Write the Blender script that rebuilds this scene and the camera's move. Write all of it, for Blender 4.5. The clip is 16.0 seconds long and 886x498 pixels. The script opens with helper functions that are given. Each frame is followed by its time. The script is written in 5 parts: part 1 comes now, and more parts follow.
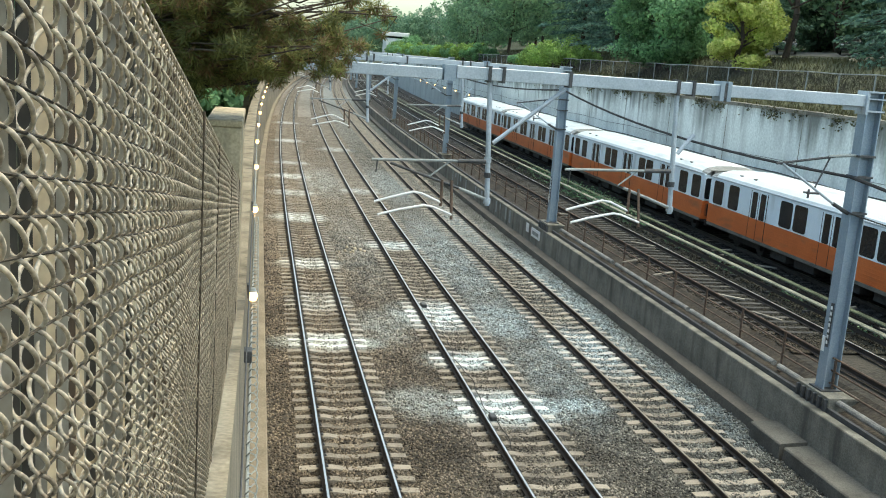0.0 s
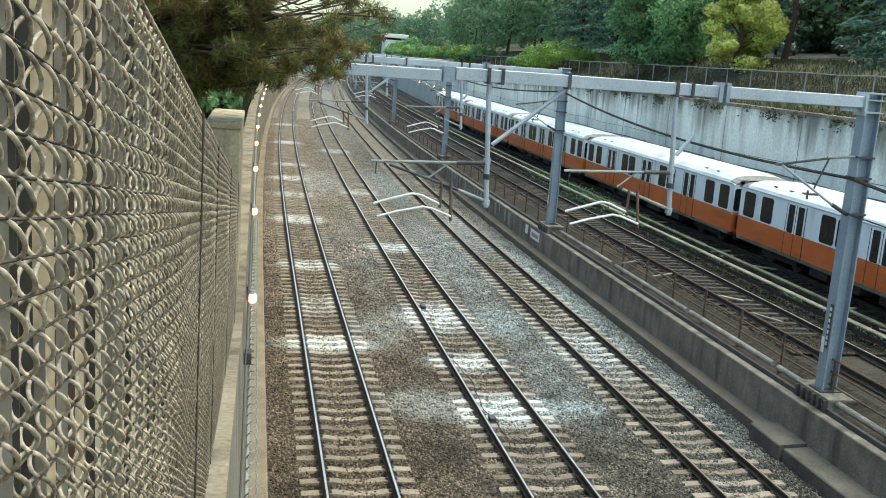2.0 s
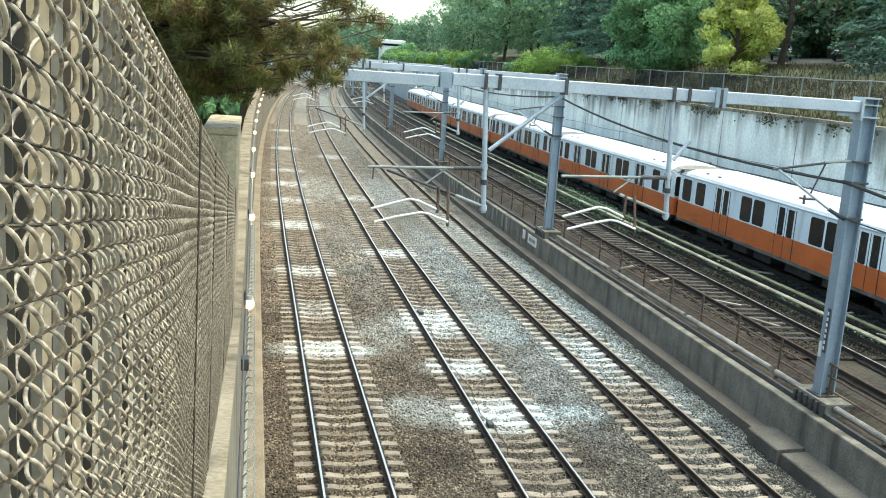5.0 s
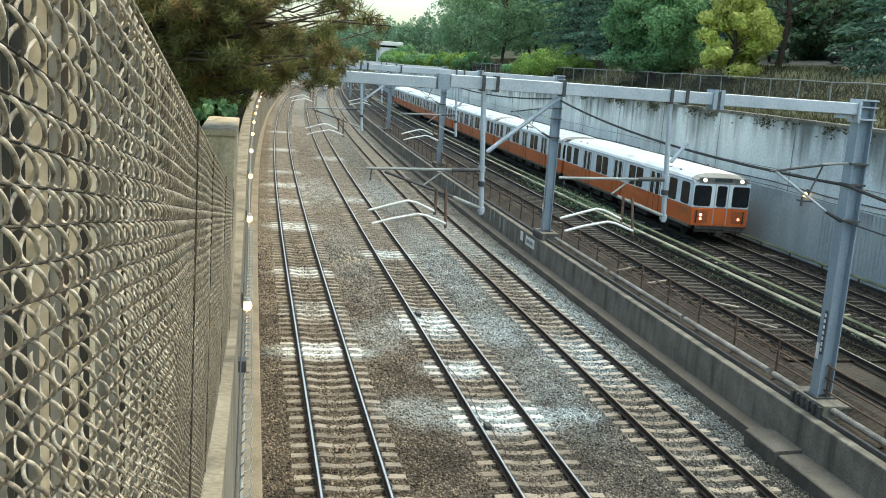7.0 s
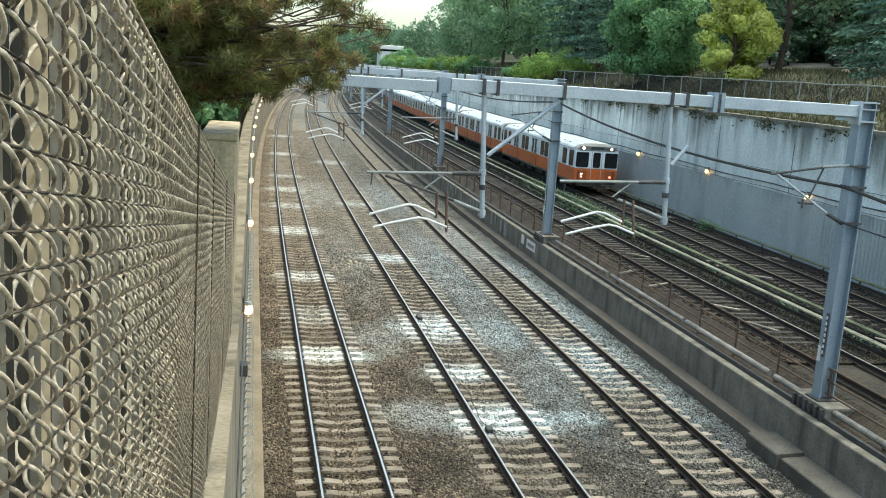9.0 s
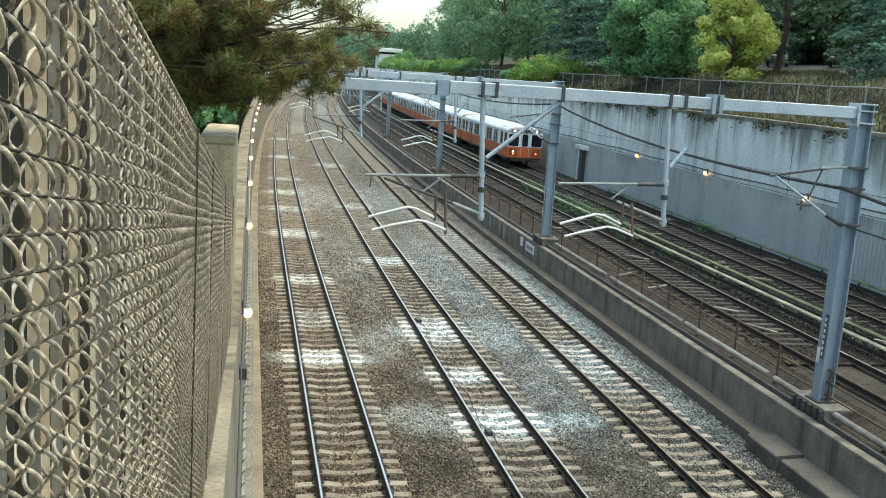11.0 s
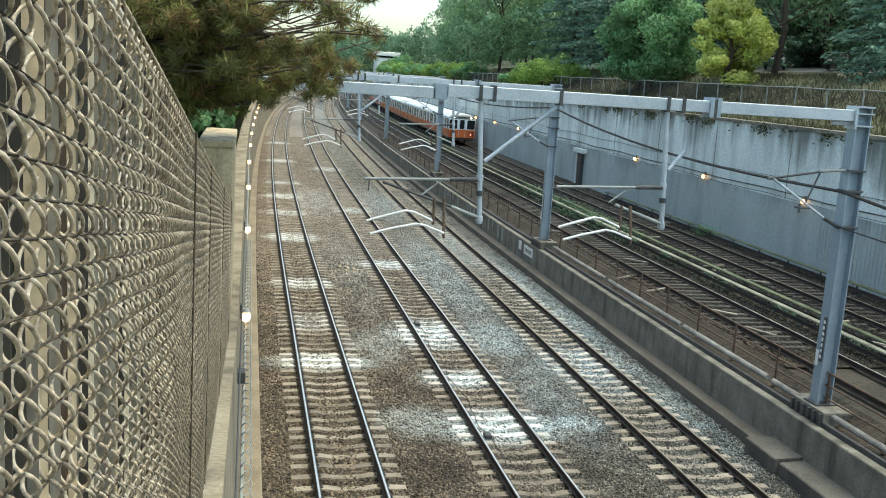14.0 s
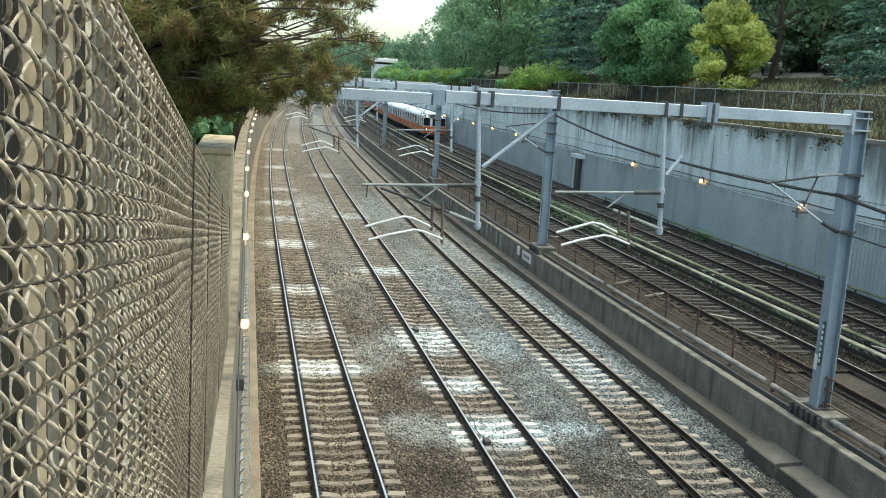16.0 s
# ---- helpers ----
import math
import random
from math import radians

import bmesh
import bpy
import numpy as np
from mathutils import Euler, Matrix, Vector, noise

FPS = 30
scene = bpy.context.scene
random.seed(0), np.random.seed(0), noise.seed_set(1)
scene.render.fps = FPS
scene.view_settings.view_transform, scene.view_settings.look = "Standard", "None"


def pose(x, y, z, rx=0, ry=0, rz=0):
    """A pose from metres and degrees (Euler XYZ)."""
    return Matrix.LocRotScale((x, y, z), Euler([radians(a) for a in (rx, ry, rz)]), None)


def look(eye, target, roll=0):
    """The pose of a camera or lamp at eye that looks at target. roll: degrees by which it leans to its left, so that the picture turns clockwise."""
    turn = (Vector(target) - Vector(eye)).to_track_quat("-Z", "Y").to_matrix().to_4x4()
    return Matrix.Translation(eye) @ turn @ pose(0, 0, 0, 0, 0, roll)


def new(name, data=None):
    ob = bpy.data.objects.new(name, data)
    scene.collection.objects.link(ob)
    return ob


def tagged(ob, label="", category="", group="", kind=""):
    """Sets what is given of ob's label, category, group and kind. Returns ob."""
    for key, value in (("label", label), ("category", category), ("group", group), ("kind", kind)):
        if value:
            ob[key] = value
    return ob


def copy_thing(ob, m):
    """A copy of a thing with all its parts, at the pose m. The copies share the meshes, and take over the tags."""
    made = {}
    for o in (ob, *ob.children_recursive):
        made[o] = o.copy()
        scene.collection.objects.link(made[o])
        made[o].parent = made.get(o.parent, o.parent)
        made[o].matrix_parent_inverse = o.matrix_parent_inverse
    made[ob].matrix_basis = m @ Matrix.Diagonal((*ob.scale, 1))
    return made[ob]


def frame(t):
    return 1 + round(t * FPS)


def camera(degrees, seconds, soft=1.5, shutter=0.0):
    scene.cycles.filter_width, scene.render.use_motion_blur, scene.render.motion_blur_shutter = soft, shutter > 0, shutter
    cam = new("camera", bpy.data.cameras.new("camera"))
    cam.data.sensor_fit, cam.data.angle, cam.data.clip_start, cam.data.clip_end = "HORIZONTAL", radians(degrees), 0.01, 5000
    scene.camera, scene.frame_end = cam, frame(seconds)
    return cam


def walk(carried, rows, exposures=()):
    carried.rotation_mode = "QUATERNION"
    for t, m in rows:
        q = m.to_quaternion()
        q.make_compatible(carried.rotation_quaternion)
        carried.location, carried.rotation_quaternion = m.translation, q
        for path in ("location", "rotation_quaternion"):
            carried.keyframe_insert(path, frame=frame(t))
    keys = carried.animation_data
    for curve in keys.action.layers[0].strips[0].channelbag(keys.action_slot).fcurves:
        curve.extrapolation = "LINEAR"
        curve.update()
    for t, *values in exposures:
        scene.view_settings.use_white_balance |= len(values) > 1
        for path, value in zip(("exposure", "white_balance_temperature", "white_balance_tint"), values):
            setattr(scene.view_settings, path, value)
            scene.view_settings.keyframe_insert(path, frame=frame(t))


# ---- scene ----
# ---------- camera: it stands in one place and drifts a little ----------
EYE = Vector((0.0, 0.0, 9.156))
cam = camera(49.52, 16.0, soft=1.0)
LOOKS = (  # seconds, degrees down, degrees to the right of the tracks, lean
    (0.0, 11.373, 11.442, 4.271),
    (0.5, 11.406, 11.468, 4.216),
    (1.0, 11.514, 11.412, 4.266),
    (1.5, 11.216, 11.475, 4.104),
    (2.0, 11.276, 11.476, 4.204),
    (2.5, 11.254, 11.491, 4.212),
    (3.0, 11.210, 11.482, 4.211),
    (3.5, 11.142, 11.525, 4.201),
    (4.0, 11.059, 11.541, 4.127),
    (6.5, 10.847, 11.719, 4.151),
    (7.0, 10.827, 11.744, 4.157),
    (7.5, 10.852, 11.708, 4.167),
    (8.0, 10.868, 11.639, 4.134),
    (8.5, 10.754, 11.627, 4.017),
    (9.0, 10.622, 11.668, 3.970),
    (11.5, 10.347, 11.750, 3.778),
    (12.0, 10.206, 11.813, 3.754),
    (12.5, 10.290, 11.814, 3.822),
    (13.0, 10.190, 11.845, 3.793),
    (13.5, 10.224, 11.814, 3.761),
    (14.0, 10.251, 11.796, 3.734),
    (14.5, 10.194, 11.807, 3.750),
    (15.0, 10.006, 11.871, 3.571),
    (15.5, 9.920, 11.918, 3.587),
    (16.0, 9.895, 11.874, 3.506),
)

EXPOSURE = ((0, 1.32), (1.5, 1.32), (2.5, 1.2), (3, 1.35), (3.5, 1.7), (4, 1.86), (4.5, 1.82), (6, 1.37), (6.5, 1.33), (9, 1.32), (16, 1.32))


def aim(down, right, lean):
    d, r = radians(down), radians(right)
    return look(EYE, EYE + Vector((math.sin(r) * math.cos(d), math.cos(r) * math.cos(d), -math.sin(d))), lean)


walk(cam, [(t, aim(d, r, l)) for t, d, r, l in LOOKS], exposures=[(t, e, 6900, -6) for t, e in EXPOSURE])

# ---------- light: a bright evening sky, the sun veiled ----------
world = bpy.data.worlds.new("sky")
scene.world = world
world.use_nodes = True
wn = world.node_tree.nodes
sky = wn.new("ShaderNodeTexSky")
sky.sky_type, sky.sun_disc = "NISHITA", False
sky.sun_elevation, sky.sun_rotation = radians(74), radians(110)
sky.air_density, sky.dust_density, sky.ozone_density = 1.0, 2.5, 1.0
world.node_tree.links.new(sky.outputs[0], wn["Background"].inputs[0])
wn["Background"].inputs[1].default_value = 0.15
sun = new("sun", bpy.data.lights.new("sun", "SUN"))
sun.data.energy, sun.data.angle, sun.data.color = 1.15, radians(55), (1.0, 0.9, 0.76)
sun.matrix_world = look((8, -3, 30), (0, 0, 0))

# ---------- materials ----------


def rgb(c):
    return (*c, 1.0)


def mat(name, dark, light, rough=0.8, scale=8.0, fine=60.0, bump=0.3, metal=0.0, space="Object", depth=0.01, vary=0.0,
        stretch=(1, 1, 1), emit=None, streak=None):
    """A surface that wanders between two colours at a coarse and a fine scale, with fine relief."""
    m = bpy.data.materials.new(name)
    m.use_nodes = True
    nt, n, link = m.node_tree, m.node_tree.nodes, m.node_tree.links.new
    b = n["Principled BSDF"]
    b.inputs["Roughness"].default_value, b.inputs["Metallic"].default_value = rough, metal
    if space == "World":
        src = n.new("ShaderNodeNewGeometry").outputs["Position"]
    else:
        src = n.new("ShaderNodeTexCoord").outputs[space]
    mp = n.new("ShaderNodeMapping")
    mp.inputs["Scale"].default_value = stretch
    link(src, mp.inputs["Vector"])
    n1, n2 = n.new("ShaderNodeTexNoise"), n.new("ShaderNodeTexNoise")
    n1.inputs["Scale"].default_value, n1.inputs["Detail"].default_value = scale, 6
    n2.inputs["Scale"].default_value, n2.inputs["Detail"].default_value = fine, 4
    link(mp.outputs[0], n1.inputs["Vector"])
    link(mp.outputs[0], n2.inputs["Vector"])
    add = n.new("ShaderNodeMath")
    add.operation = "ADD"
    link(n1.outputs["Fac"], add.inputs[0])
    link(n2.outputs["Fac"], add.inputs[1])
    val = add.outputs[0]
    if vary:
        oi = n.new("ShaderNodeObjectInfo")
        mad = n.new("ShaderNodeMath")
        mad.operation = "MULTIPLY_ADD"
        link(oi.outputs["Random"], mad.inputs[0])
        mad.inputs[1].default_value = vary
        link(val, mad.inputs[2])
        sub = n.new("ShaderNodeMath")
        sub.operation = "SUBTRACT"
        link(mad.outputs[0], sub.inputs[0])
        sub.inputs[1].default_value = vary / 2
        val = sub.outputs[0]
    mr = n.new("ShaderNodeMapRange")
    mr.inputs["From Min"].default_value, mr.inputs["From Max"].default_value = 0.72, 1.28
    link(val, mr.inputs["Value"])
    ramp = n.new("ShaderNodeMix")
    ramp.data_type = "RGBA"
    link(mr.outputs[0], ramp.inputs["Factor"])
    ramp.inputs[6].default_value, ramp.inputs[7].default_value = rgb(dark), rgb(light)
    col = ramp.outputs[2]
    if streak:  # runs of dirt down a face
        sm = n.new("ShaderNodeMapping")
        sm.inputs["Scale"].default_value = streak[1]
        link(src, sm.inputs["Vector"])
        sn = n.new("ShaderNodeTexNoise")
        sn.inputs["Scale"].default_value, sn.inputs["Detail"].default_value = 1.0, 5
        link(sm.outputs[0], sn.inputs["Vector"])
        r2 = n.new("ShaderNodeMapRange")
        r2.inputs["From Min"].default_value, r2.inputs["From Max"].default_value = streak[2], streak[3]
        link(sn.outputs["Fac"], r2.inputs["Value"])
        mx = n.new("ShaderNodeMix")
        mx.data_type = "RGBA"
        link(r2.outputs[0], mx.inputs["Factor"])
        link(col, mx.inputs[6])
        mx.inputs[7].default_value = rgb(streak[0])
        col = mx.outputs[2]
    link(col, b.inputs["Base Color"])
    if bump:
        bp = n.new("ShaderNodeBump")
        bp.inputs["Strength"].default_value, bp.inputs["Distance"].default_value = bump, depth
        link(n2.outputs["Fac"], bp.inputs["Height"])
        link(bp.outputs[0], b.inputs["Normal"])
    if emit:
        b.inputs["Emission Color"].default_value, b.inputs["Emission Strength"].default_value = rgb(emit[0]), emit[1]
    return m


def dusted(m, colour, spots, edge=0.55):
    """Pale dust lying in patches (x, y, half width, half length, strength) over a material."""
    n, link = m.node_tree.nodes, m.node_tree.links.new
    b = n["Principled BSDF"]
    old = b.inputs["Base Color"].links[0].from_socket
    pos = n.new("ShaderNodeNewGeometry").outputs["Position"]
    nz = n.new("ShaderNodeTexNoise")
    nz.inputs["Scale"].default_value, nz.inputs["Detail"].default_value = 2.2, 7
    link(pos, nz.inputs["Vector"])
    total = None
    for x, y, a, l, s in spots:
        mp = n.new("ShaderNodeVectorMath")
        mp.operation = "SUBTRACT"
        link(pos, mp.inputs[0])
        mp.inputs[1].default_value = (x, y, 0)
        sc = n.new("ShaderNodeVectorMath")
        sc.operation = "MULTIPLY"
        link(mp.outputs[0], sc.inputs[0])
        sc.inputs[1].default_value = (1 / a, 1 / l, 0)
        ln = n.new("ShaderNodeVectorMath")
        ln.operation = "LENGTH"
        link(sc.outputs[0], ln.inputs[0])
        mr = n.new("ShaderNodeMapRange")
        mr.interpolation_type = "SMOOTHSTEP"
        mr.inputs["From Min"].default_value, mr.inputs["From Max"].default_value = 1.25, 0.3
        mr.inputs["To Max"].default_value = s
        link(ln.outputs["Value"], mr.inputs["Value"])
        if total is None:
            total = mr.outputs[0]
        else:
            mxm = n.new("ShaderNodeMath")
            mxm.operation = "MAXIMUM"
            link(total, mxm.inputs[0])
            link(mr.outputs[0], mxm.inputs[1])
            total = mxm.outputs[0]
    nm = n.new("ShaderNodeMapRange")
    nm.inputs["From Min"].default_value, nm.inputs["From Max"].default_value = 0.3, edge
    nm.inputs["To Min"].default_value = 0.25
    link(nz.outputs["Fac"], nm.inputs["Value"])
    mul = n.new("ShaderNodeMath")
    mul.operation = "MULTIPLY"
    link(total, mul.inputs[0])
    link(nm.outputs[0], mul.inputs[1])
    mx = n.new("ShaderNodeMix")
    mx.data_type = "RGBA"
    link(mul.outputs[0], mx.inputs["Factor"])
    link(old, mx.inputs[6])
    mx.inputs[7].default_value = rgb(colour)
    link(mx.outputs[2], b.inputs["Base Color"])
    return m


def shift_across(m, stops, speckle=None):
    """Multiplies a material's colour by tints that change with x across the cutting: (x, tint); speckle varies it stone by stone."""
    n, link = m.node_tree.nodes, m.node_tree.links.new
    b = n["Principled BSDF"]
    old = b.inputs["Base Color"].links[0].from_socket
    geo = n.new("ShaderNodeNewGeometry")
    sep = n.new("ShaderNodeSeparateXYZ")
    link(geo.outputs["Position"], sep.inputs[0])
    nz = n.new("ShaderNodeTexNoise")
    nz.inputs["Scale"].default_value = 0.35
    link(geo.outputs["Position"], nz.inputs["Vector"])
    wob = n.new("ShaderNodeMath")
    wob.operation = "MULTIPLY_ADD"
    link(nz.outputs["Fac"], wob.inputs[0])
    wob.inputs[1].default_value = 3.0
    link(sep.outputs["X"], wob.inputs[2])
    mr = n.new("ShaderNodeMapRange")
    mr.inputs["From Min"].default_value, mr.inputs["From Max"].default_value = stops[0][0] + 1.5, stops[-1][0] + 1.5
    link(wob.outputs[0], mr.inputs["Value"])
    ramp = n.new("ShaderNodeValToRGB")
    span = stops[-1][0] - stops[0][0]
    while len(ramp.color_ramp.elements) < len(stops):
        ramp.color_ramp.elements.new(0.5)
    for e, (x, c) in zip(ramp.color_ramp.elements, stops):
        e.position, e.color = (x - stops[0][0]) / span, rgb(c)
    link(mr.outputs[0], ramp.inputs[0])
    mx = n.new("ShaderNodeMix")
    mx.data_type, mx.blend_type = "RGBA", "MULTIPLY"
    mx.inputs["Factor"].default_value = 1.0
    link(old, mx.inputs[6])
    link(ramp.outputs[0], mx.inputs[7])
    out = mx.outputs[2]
    if speckle:
        sr = n.new("ShaderNodeMapRange")
        sr.inputs["To Min"].default_value, sr.inputs["To Max"].default_value = speckle
        link(geo.outputs["Random Per Island"], sr.inputs["Value"])
        mm = n.new("ShaderNodeMix")
        mm.data_type, mm.blend_type = "RGBA", "MULTIPLY"
        mm.inputs["Factor"].default_value = 1.0
        link(out, mm.inputs[6])
        link(sr.outputs[0], mm.inputs[7])
        out = mm.outputs[2]
    link(out, b.inputs["Base Color"])
    return m


def rail_darkened(m, centres, near=0.08, far=0.24, keep=0.3):
    """Darkens a ragged band along each rail of the mainline."""
    n, link = m.node_tree.nodes, m.node_tree.links.new
    b = n["Principled BSDF"]
    old = b.inputs["Base Color"].links[0].from_socket

    def calc(op, p, q=None):
        k = n.new("ShaderNodeMath")
        k.operation = op
        for i, v in enumerate((p, q)):
            if v is None:
                continue
            if isinstance(v, (int, float)):
                k.inputs[i].default_value = v
            else:
                link(v, k.inputs[i])
        return k.outputs[0]

    pos = n.new("ShaderNodeNewGeometry").outputs["Position"]
    sep = n.new("ShaderNodeSeparateXYZ")
    link(pos, sep.inputs[0])
    swing = calc("DIVIDE", calc("POWER", calc("MAXIMUM", calc("SUBTRACT", sep.outputs["Y"], 40.0), 0.0), 2.0), 5200.0)
    u = calc("SUBTRACT", sep.outputs["X"], swing)
    gap = None
    for c in centres:
        d = calc("ABSOLUTE", calc("SUBTRACT", calc("ABSOLUTE", calc("SUBTRACT", u, c)), 0.7525))
        gap = d if gap is None else calc("MINIMUM", gap, d)
    nz = n.new("ShaderNodeTexNoise")
    nz.inputs["Scale"].default_value, nz.inputs["Detail"].default_value = 5.0, 4
    link(pos, nz.inputs["Vector"])
    gap = calc("ADD", gap, calc("MULTIPLY", calc("SUBTRACT", nz.outputs["Fac"], 0.5), 0.22))
    mr = n.new("ShaderNodeMapRange")
    mr.interpolation_type = "SMOOTHSTEP"
    mr.inputs["From Min"].default_value, mr.inputs["From Max"].default_value = near, far
    mr.inputs["To Min"].default_value = keep
    link(gap, mr.inputs["Value"])
    mx = n.new("ShaderNodeMix")
    mx.data_type, mx.blend_type = "RGBA", "MULTIPLY"
    mx.inputs["Factor"].default_value = 1.0
    link(old, mx.inputs[6])
    link(mr.outputs[0], mx.inputs[7])
    link(mx.outputs[2], b.inputs["Base Color"])
    return m


def weeping(m, low, high, dark, fine=2.0):
    """Mossy runs of damp that start at a wall's top and fray out downwards."""
    n, link = m.node_tree.nodes, m.node_tree.links.new
    b = n["Principled BSDF"]
    old = b.inputs["Base Color"].links[0].from_socket
    pos = n.new("ShaderNodeNewGeometry").outputs["Position"]
    sep = n.new("ShaderNodeSeparateXYZ")
    link(pos, sep.inputs[0])
    mp = n.new("ShaderNodeMapping")
    mp.inputs["Scale"].default_value = (fine, fine, 0.1)
    link(pos, mp.inputs["Vector"])
    nz, big = n.new("ShaderNodeTexNoise"), n.new("ShaderNodeTexNoise")
    nz.inputs["Scale"].default_value, nz.inputs["Detail"].default_value = 1.0, 6
    big.inputs["Scale"].default_value, big.inputs["Detail"].default_value = 0.22, 3
    link(mp.outputs[0], nz.inputs["Vector"])
    link(pos, big.inputs["Vector"])
    grad = n.new("ShaderNodeMapRange")
    grad.inputs["From Min"].default_value, grad.inputs["From Max"].default_value = low, high
    grad.inputs["To Min"].default_value, grad.inputs["To Max"].default_value = -0.42, 0.1
    grad.clamp = False
    link(sep.outputs["Z"], grad.inputs["Value"])
    a1, a2 = n.new("ShaderNodeMath"), n.new("ShaderNodeMath")
    a1.operation = a2.operation = "ADD"
    link(nz.outputs["Fac"], a1.inputs[0])
    link(grad.outputs[0], a1.inputs[1])
    link(a1.outputs[0], a2.inputs[0])
    link(big.outputs["Fac"], a2.inputs[1])
    mr = n.new("ShaderNodeMapRange")
    mr.inputs["From Min"].default_value, mr.inputs["From Max"].default_value = 0.84, 1.16
    mr.inputs["To Max"].default_value = 0.85
    link(a2.outputs[0], mr.inputs["Value"])
    mx = n.new("ShaderNodeMix")
    mx.data_type = "RGBA"
    link(mr.outputs[0], mx.inputs["Factor"])
    link(old, mx.inputs[6])
    mx.inputs[7].default_value = rgb(dark)
    link(mx.outputs[2], b.inputs["Base Color"])
    return m


MAIN = (2.48, 6.885, 11.35)
BED_TINT = ((2.0, (1.0, 0.9, 0.77)), (6.0, (0.97, 0.95, 0.9)), (12.0, (0.84, 0.95, 1.0)))
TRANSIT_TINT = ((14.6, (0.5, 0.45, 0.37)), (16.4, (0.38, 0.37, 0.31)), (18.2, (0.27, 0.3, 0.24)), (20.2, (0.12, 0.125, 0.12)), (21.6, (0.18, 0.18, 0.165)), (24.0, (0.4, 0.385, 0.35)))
DUST = (  # x, y, half width, half length, strength: pale dust on the mainline bed
    (2.5, 30.0, 2.0, 1.0, 0.95), (2.5, 35.0, 1.3, 1.5, 0.35), (2.5, 41.5, 1.6, 1.2, 0.7), (2.5, 53.0, 1.9, 1.6, 0.8),
    (2.5, 62.0, 1.8, 1.5, 0.5), (2.6, 70.0, 1.9, 1.5, 0.7), (2.8, 78.0, 1.8, 1.2, 0.5), (3.0, 96.0, 1.8, 1.8, 0.6), (3.4, 118.0, 2.0, 2.0, 0.5),
    (6.9, 24.2, 2.3, 1.4, 0.85), (6.7, 28.3, 1.5, 1.0, 0.75), (6.6, 33.5, 1.9, 2.2, 0.75), (6.9, 46.0, 1.8, 1.2, 0.7), (4.7, 24.6, 1.2, 1.4, 0.45),
    (9.0, 33.0, 1.4, 3.0, 0.45), (11.3, 29.5, 2.2, 3.2, 0.36), (12.8, 26.0, 0.9, 5.0, 0.2), (9.2, 24.4, 1.0, 0.8, 0.6), (4.5, 32.0, 1.2, 2.5, 0.3),
    (4.7, 46.0, 1.3, 12.0, 0.18), (9.1, 44.0, 1.5, 13.0, 0.3), (12.7, 38.0, 0.9, 15.0, 0.3), (9.1, 27.0, 1.2, 5.0, 0.24), (4.6, 68.0, 1.6, 9.0, 0.3), (9.3, 68.0, 1.6, 10.0, 0.26), (11.4, 52.0, 1.4, 9.0, 0.2),
    (7.0, 64.0, 2.0, 1.5, 0.4), (7.3, 90.0, 2.0, 2.0, 0.4),
)
FAR_DUST = ((4.5, 74.0, 8.0, 28.0, 0.5), (6.5, 125.0, 11.0, 48.0, 0.6), (10.5, 58.0, 5.0, 16.0, 0.25), (1.0, 60.0, 1.2, 25.0, 0.4), (12.0, 200.0, 16.0, 60.0, 0.6))


def bed(m):
    """The mainline's bed: pale dust near, warm grey dust further on."""
    return dusted(dusted(m, (0.36, 0.325, 0.285), FAR_DUST), (0.5, 0.575, 0.61), DUST)


ballast = rail_darkened(shift_across(bed(mat("ballast", (0.017, 0.0145, 0.0115), (0.105, 0.091, 0.075), 0.95, 0.35, 9.0, 1.0, space="World", depth=0.06)), BED_TINT), MAIN)
stone = rail_darkened(shift_across(bed(mat("ballast_stone", (0.028, 0.024, 0.0195), (0.22, 0.192, 0.161), 0.95, 0.9, 30.0, 0.5, space="World")), BED_TINT, (0.22, 2.0)), MAIN)
tie_mat = rail_darkened(dusted(mat("tie_concrete", (0.115, 0.096, 0.073), (0.335, 0.29, 0.23), 0.9, 1.3, 30.0, 0.4, vary=0.35, space="World"), (0.88, 0.89, 0.87), DUST), MAIN, 0.06, 0.17, 0.22)
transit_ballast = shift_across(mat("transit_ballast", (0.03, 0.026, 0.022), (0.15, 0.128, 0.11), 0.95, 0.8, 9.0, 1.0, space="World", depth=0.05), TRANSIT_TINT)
wood_tie = mat("creosoted_timber", (0.016, 0.015, 0.013), (0.085, 0.078, 0.068), 0.9, 3.0, 40.0, 0.5, vary=0.4)
rail_side = mat("rusted_rail", (0.014, 0.01, 0.008), (0.05, 0.035, 0.025), 0.75, 3, 60, 0.2, space="World")
rail_top = mat("polished_rail", (0.66, 0.62, 0.54), (0.86, 0.82, 0.74), 0.38, 2, 80, 0.05, metal=1.0, space="World")
dull_rail = mat("dull_rail", (0.2, 0.17, 0.12), (0.36, 0.32, 0.24), 0.5, 2, 60, 0.1, metal=0.6, space="World")
concrete = mat("old_concrete", (0.2, 0.19, 0.16), (0.37, 0.355, 0.3), 0.9, 1.2, 25, 0.3, space="World", streak=((0.13, 0.115, 0.09), (1.5, 1.5, 0.2), 0.52, 0.75))
left_kerb_concrete = mat("brown_concrete_kerb", (0.15, 0.118, 0.078), (0.3, 0.245, 0.17), 0.9, 0.8, 22, 0.3, space="World")
kerb_concrete = mat("tan_concrete", (0.07, 0.062, 0.05), (0.15, 0.132, 0.108), 0.9, 0.8, 22, 0.3, space="World")
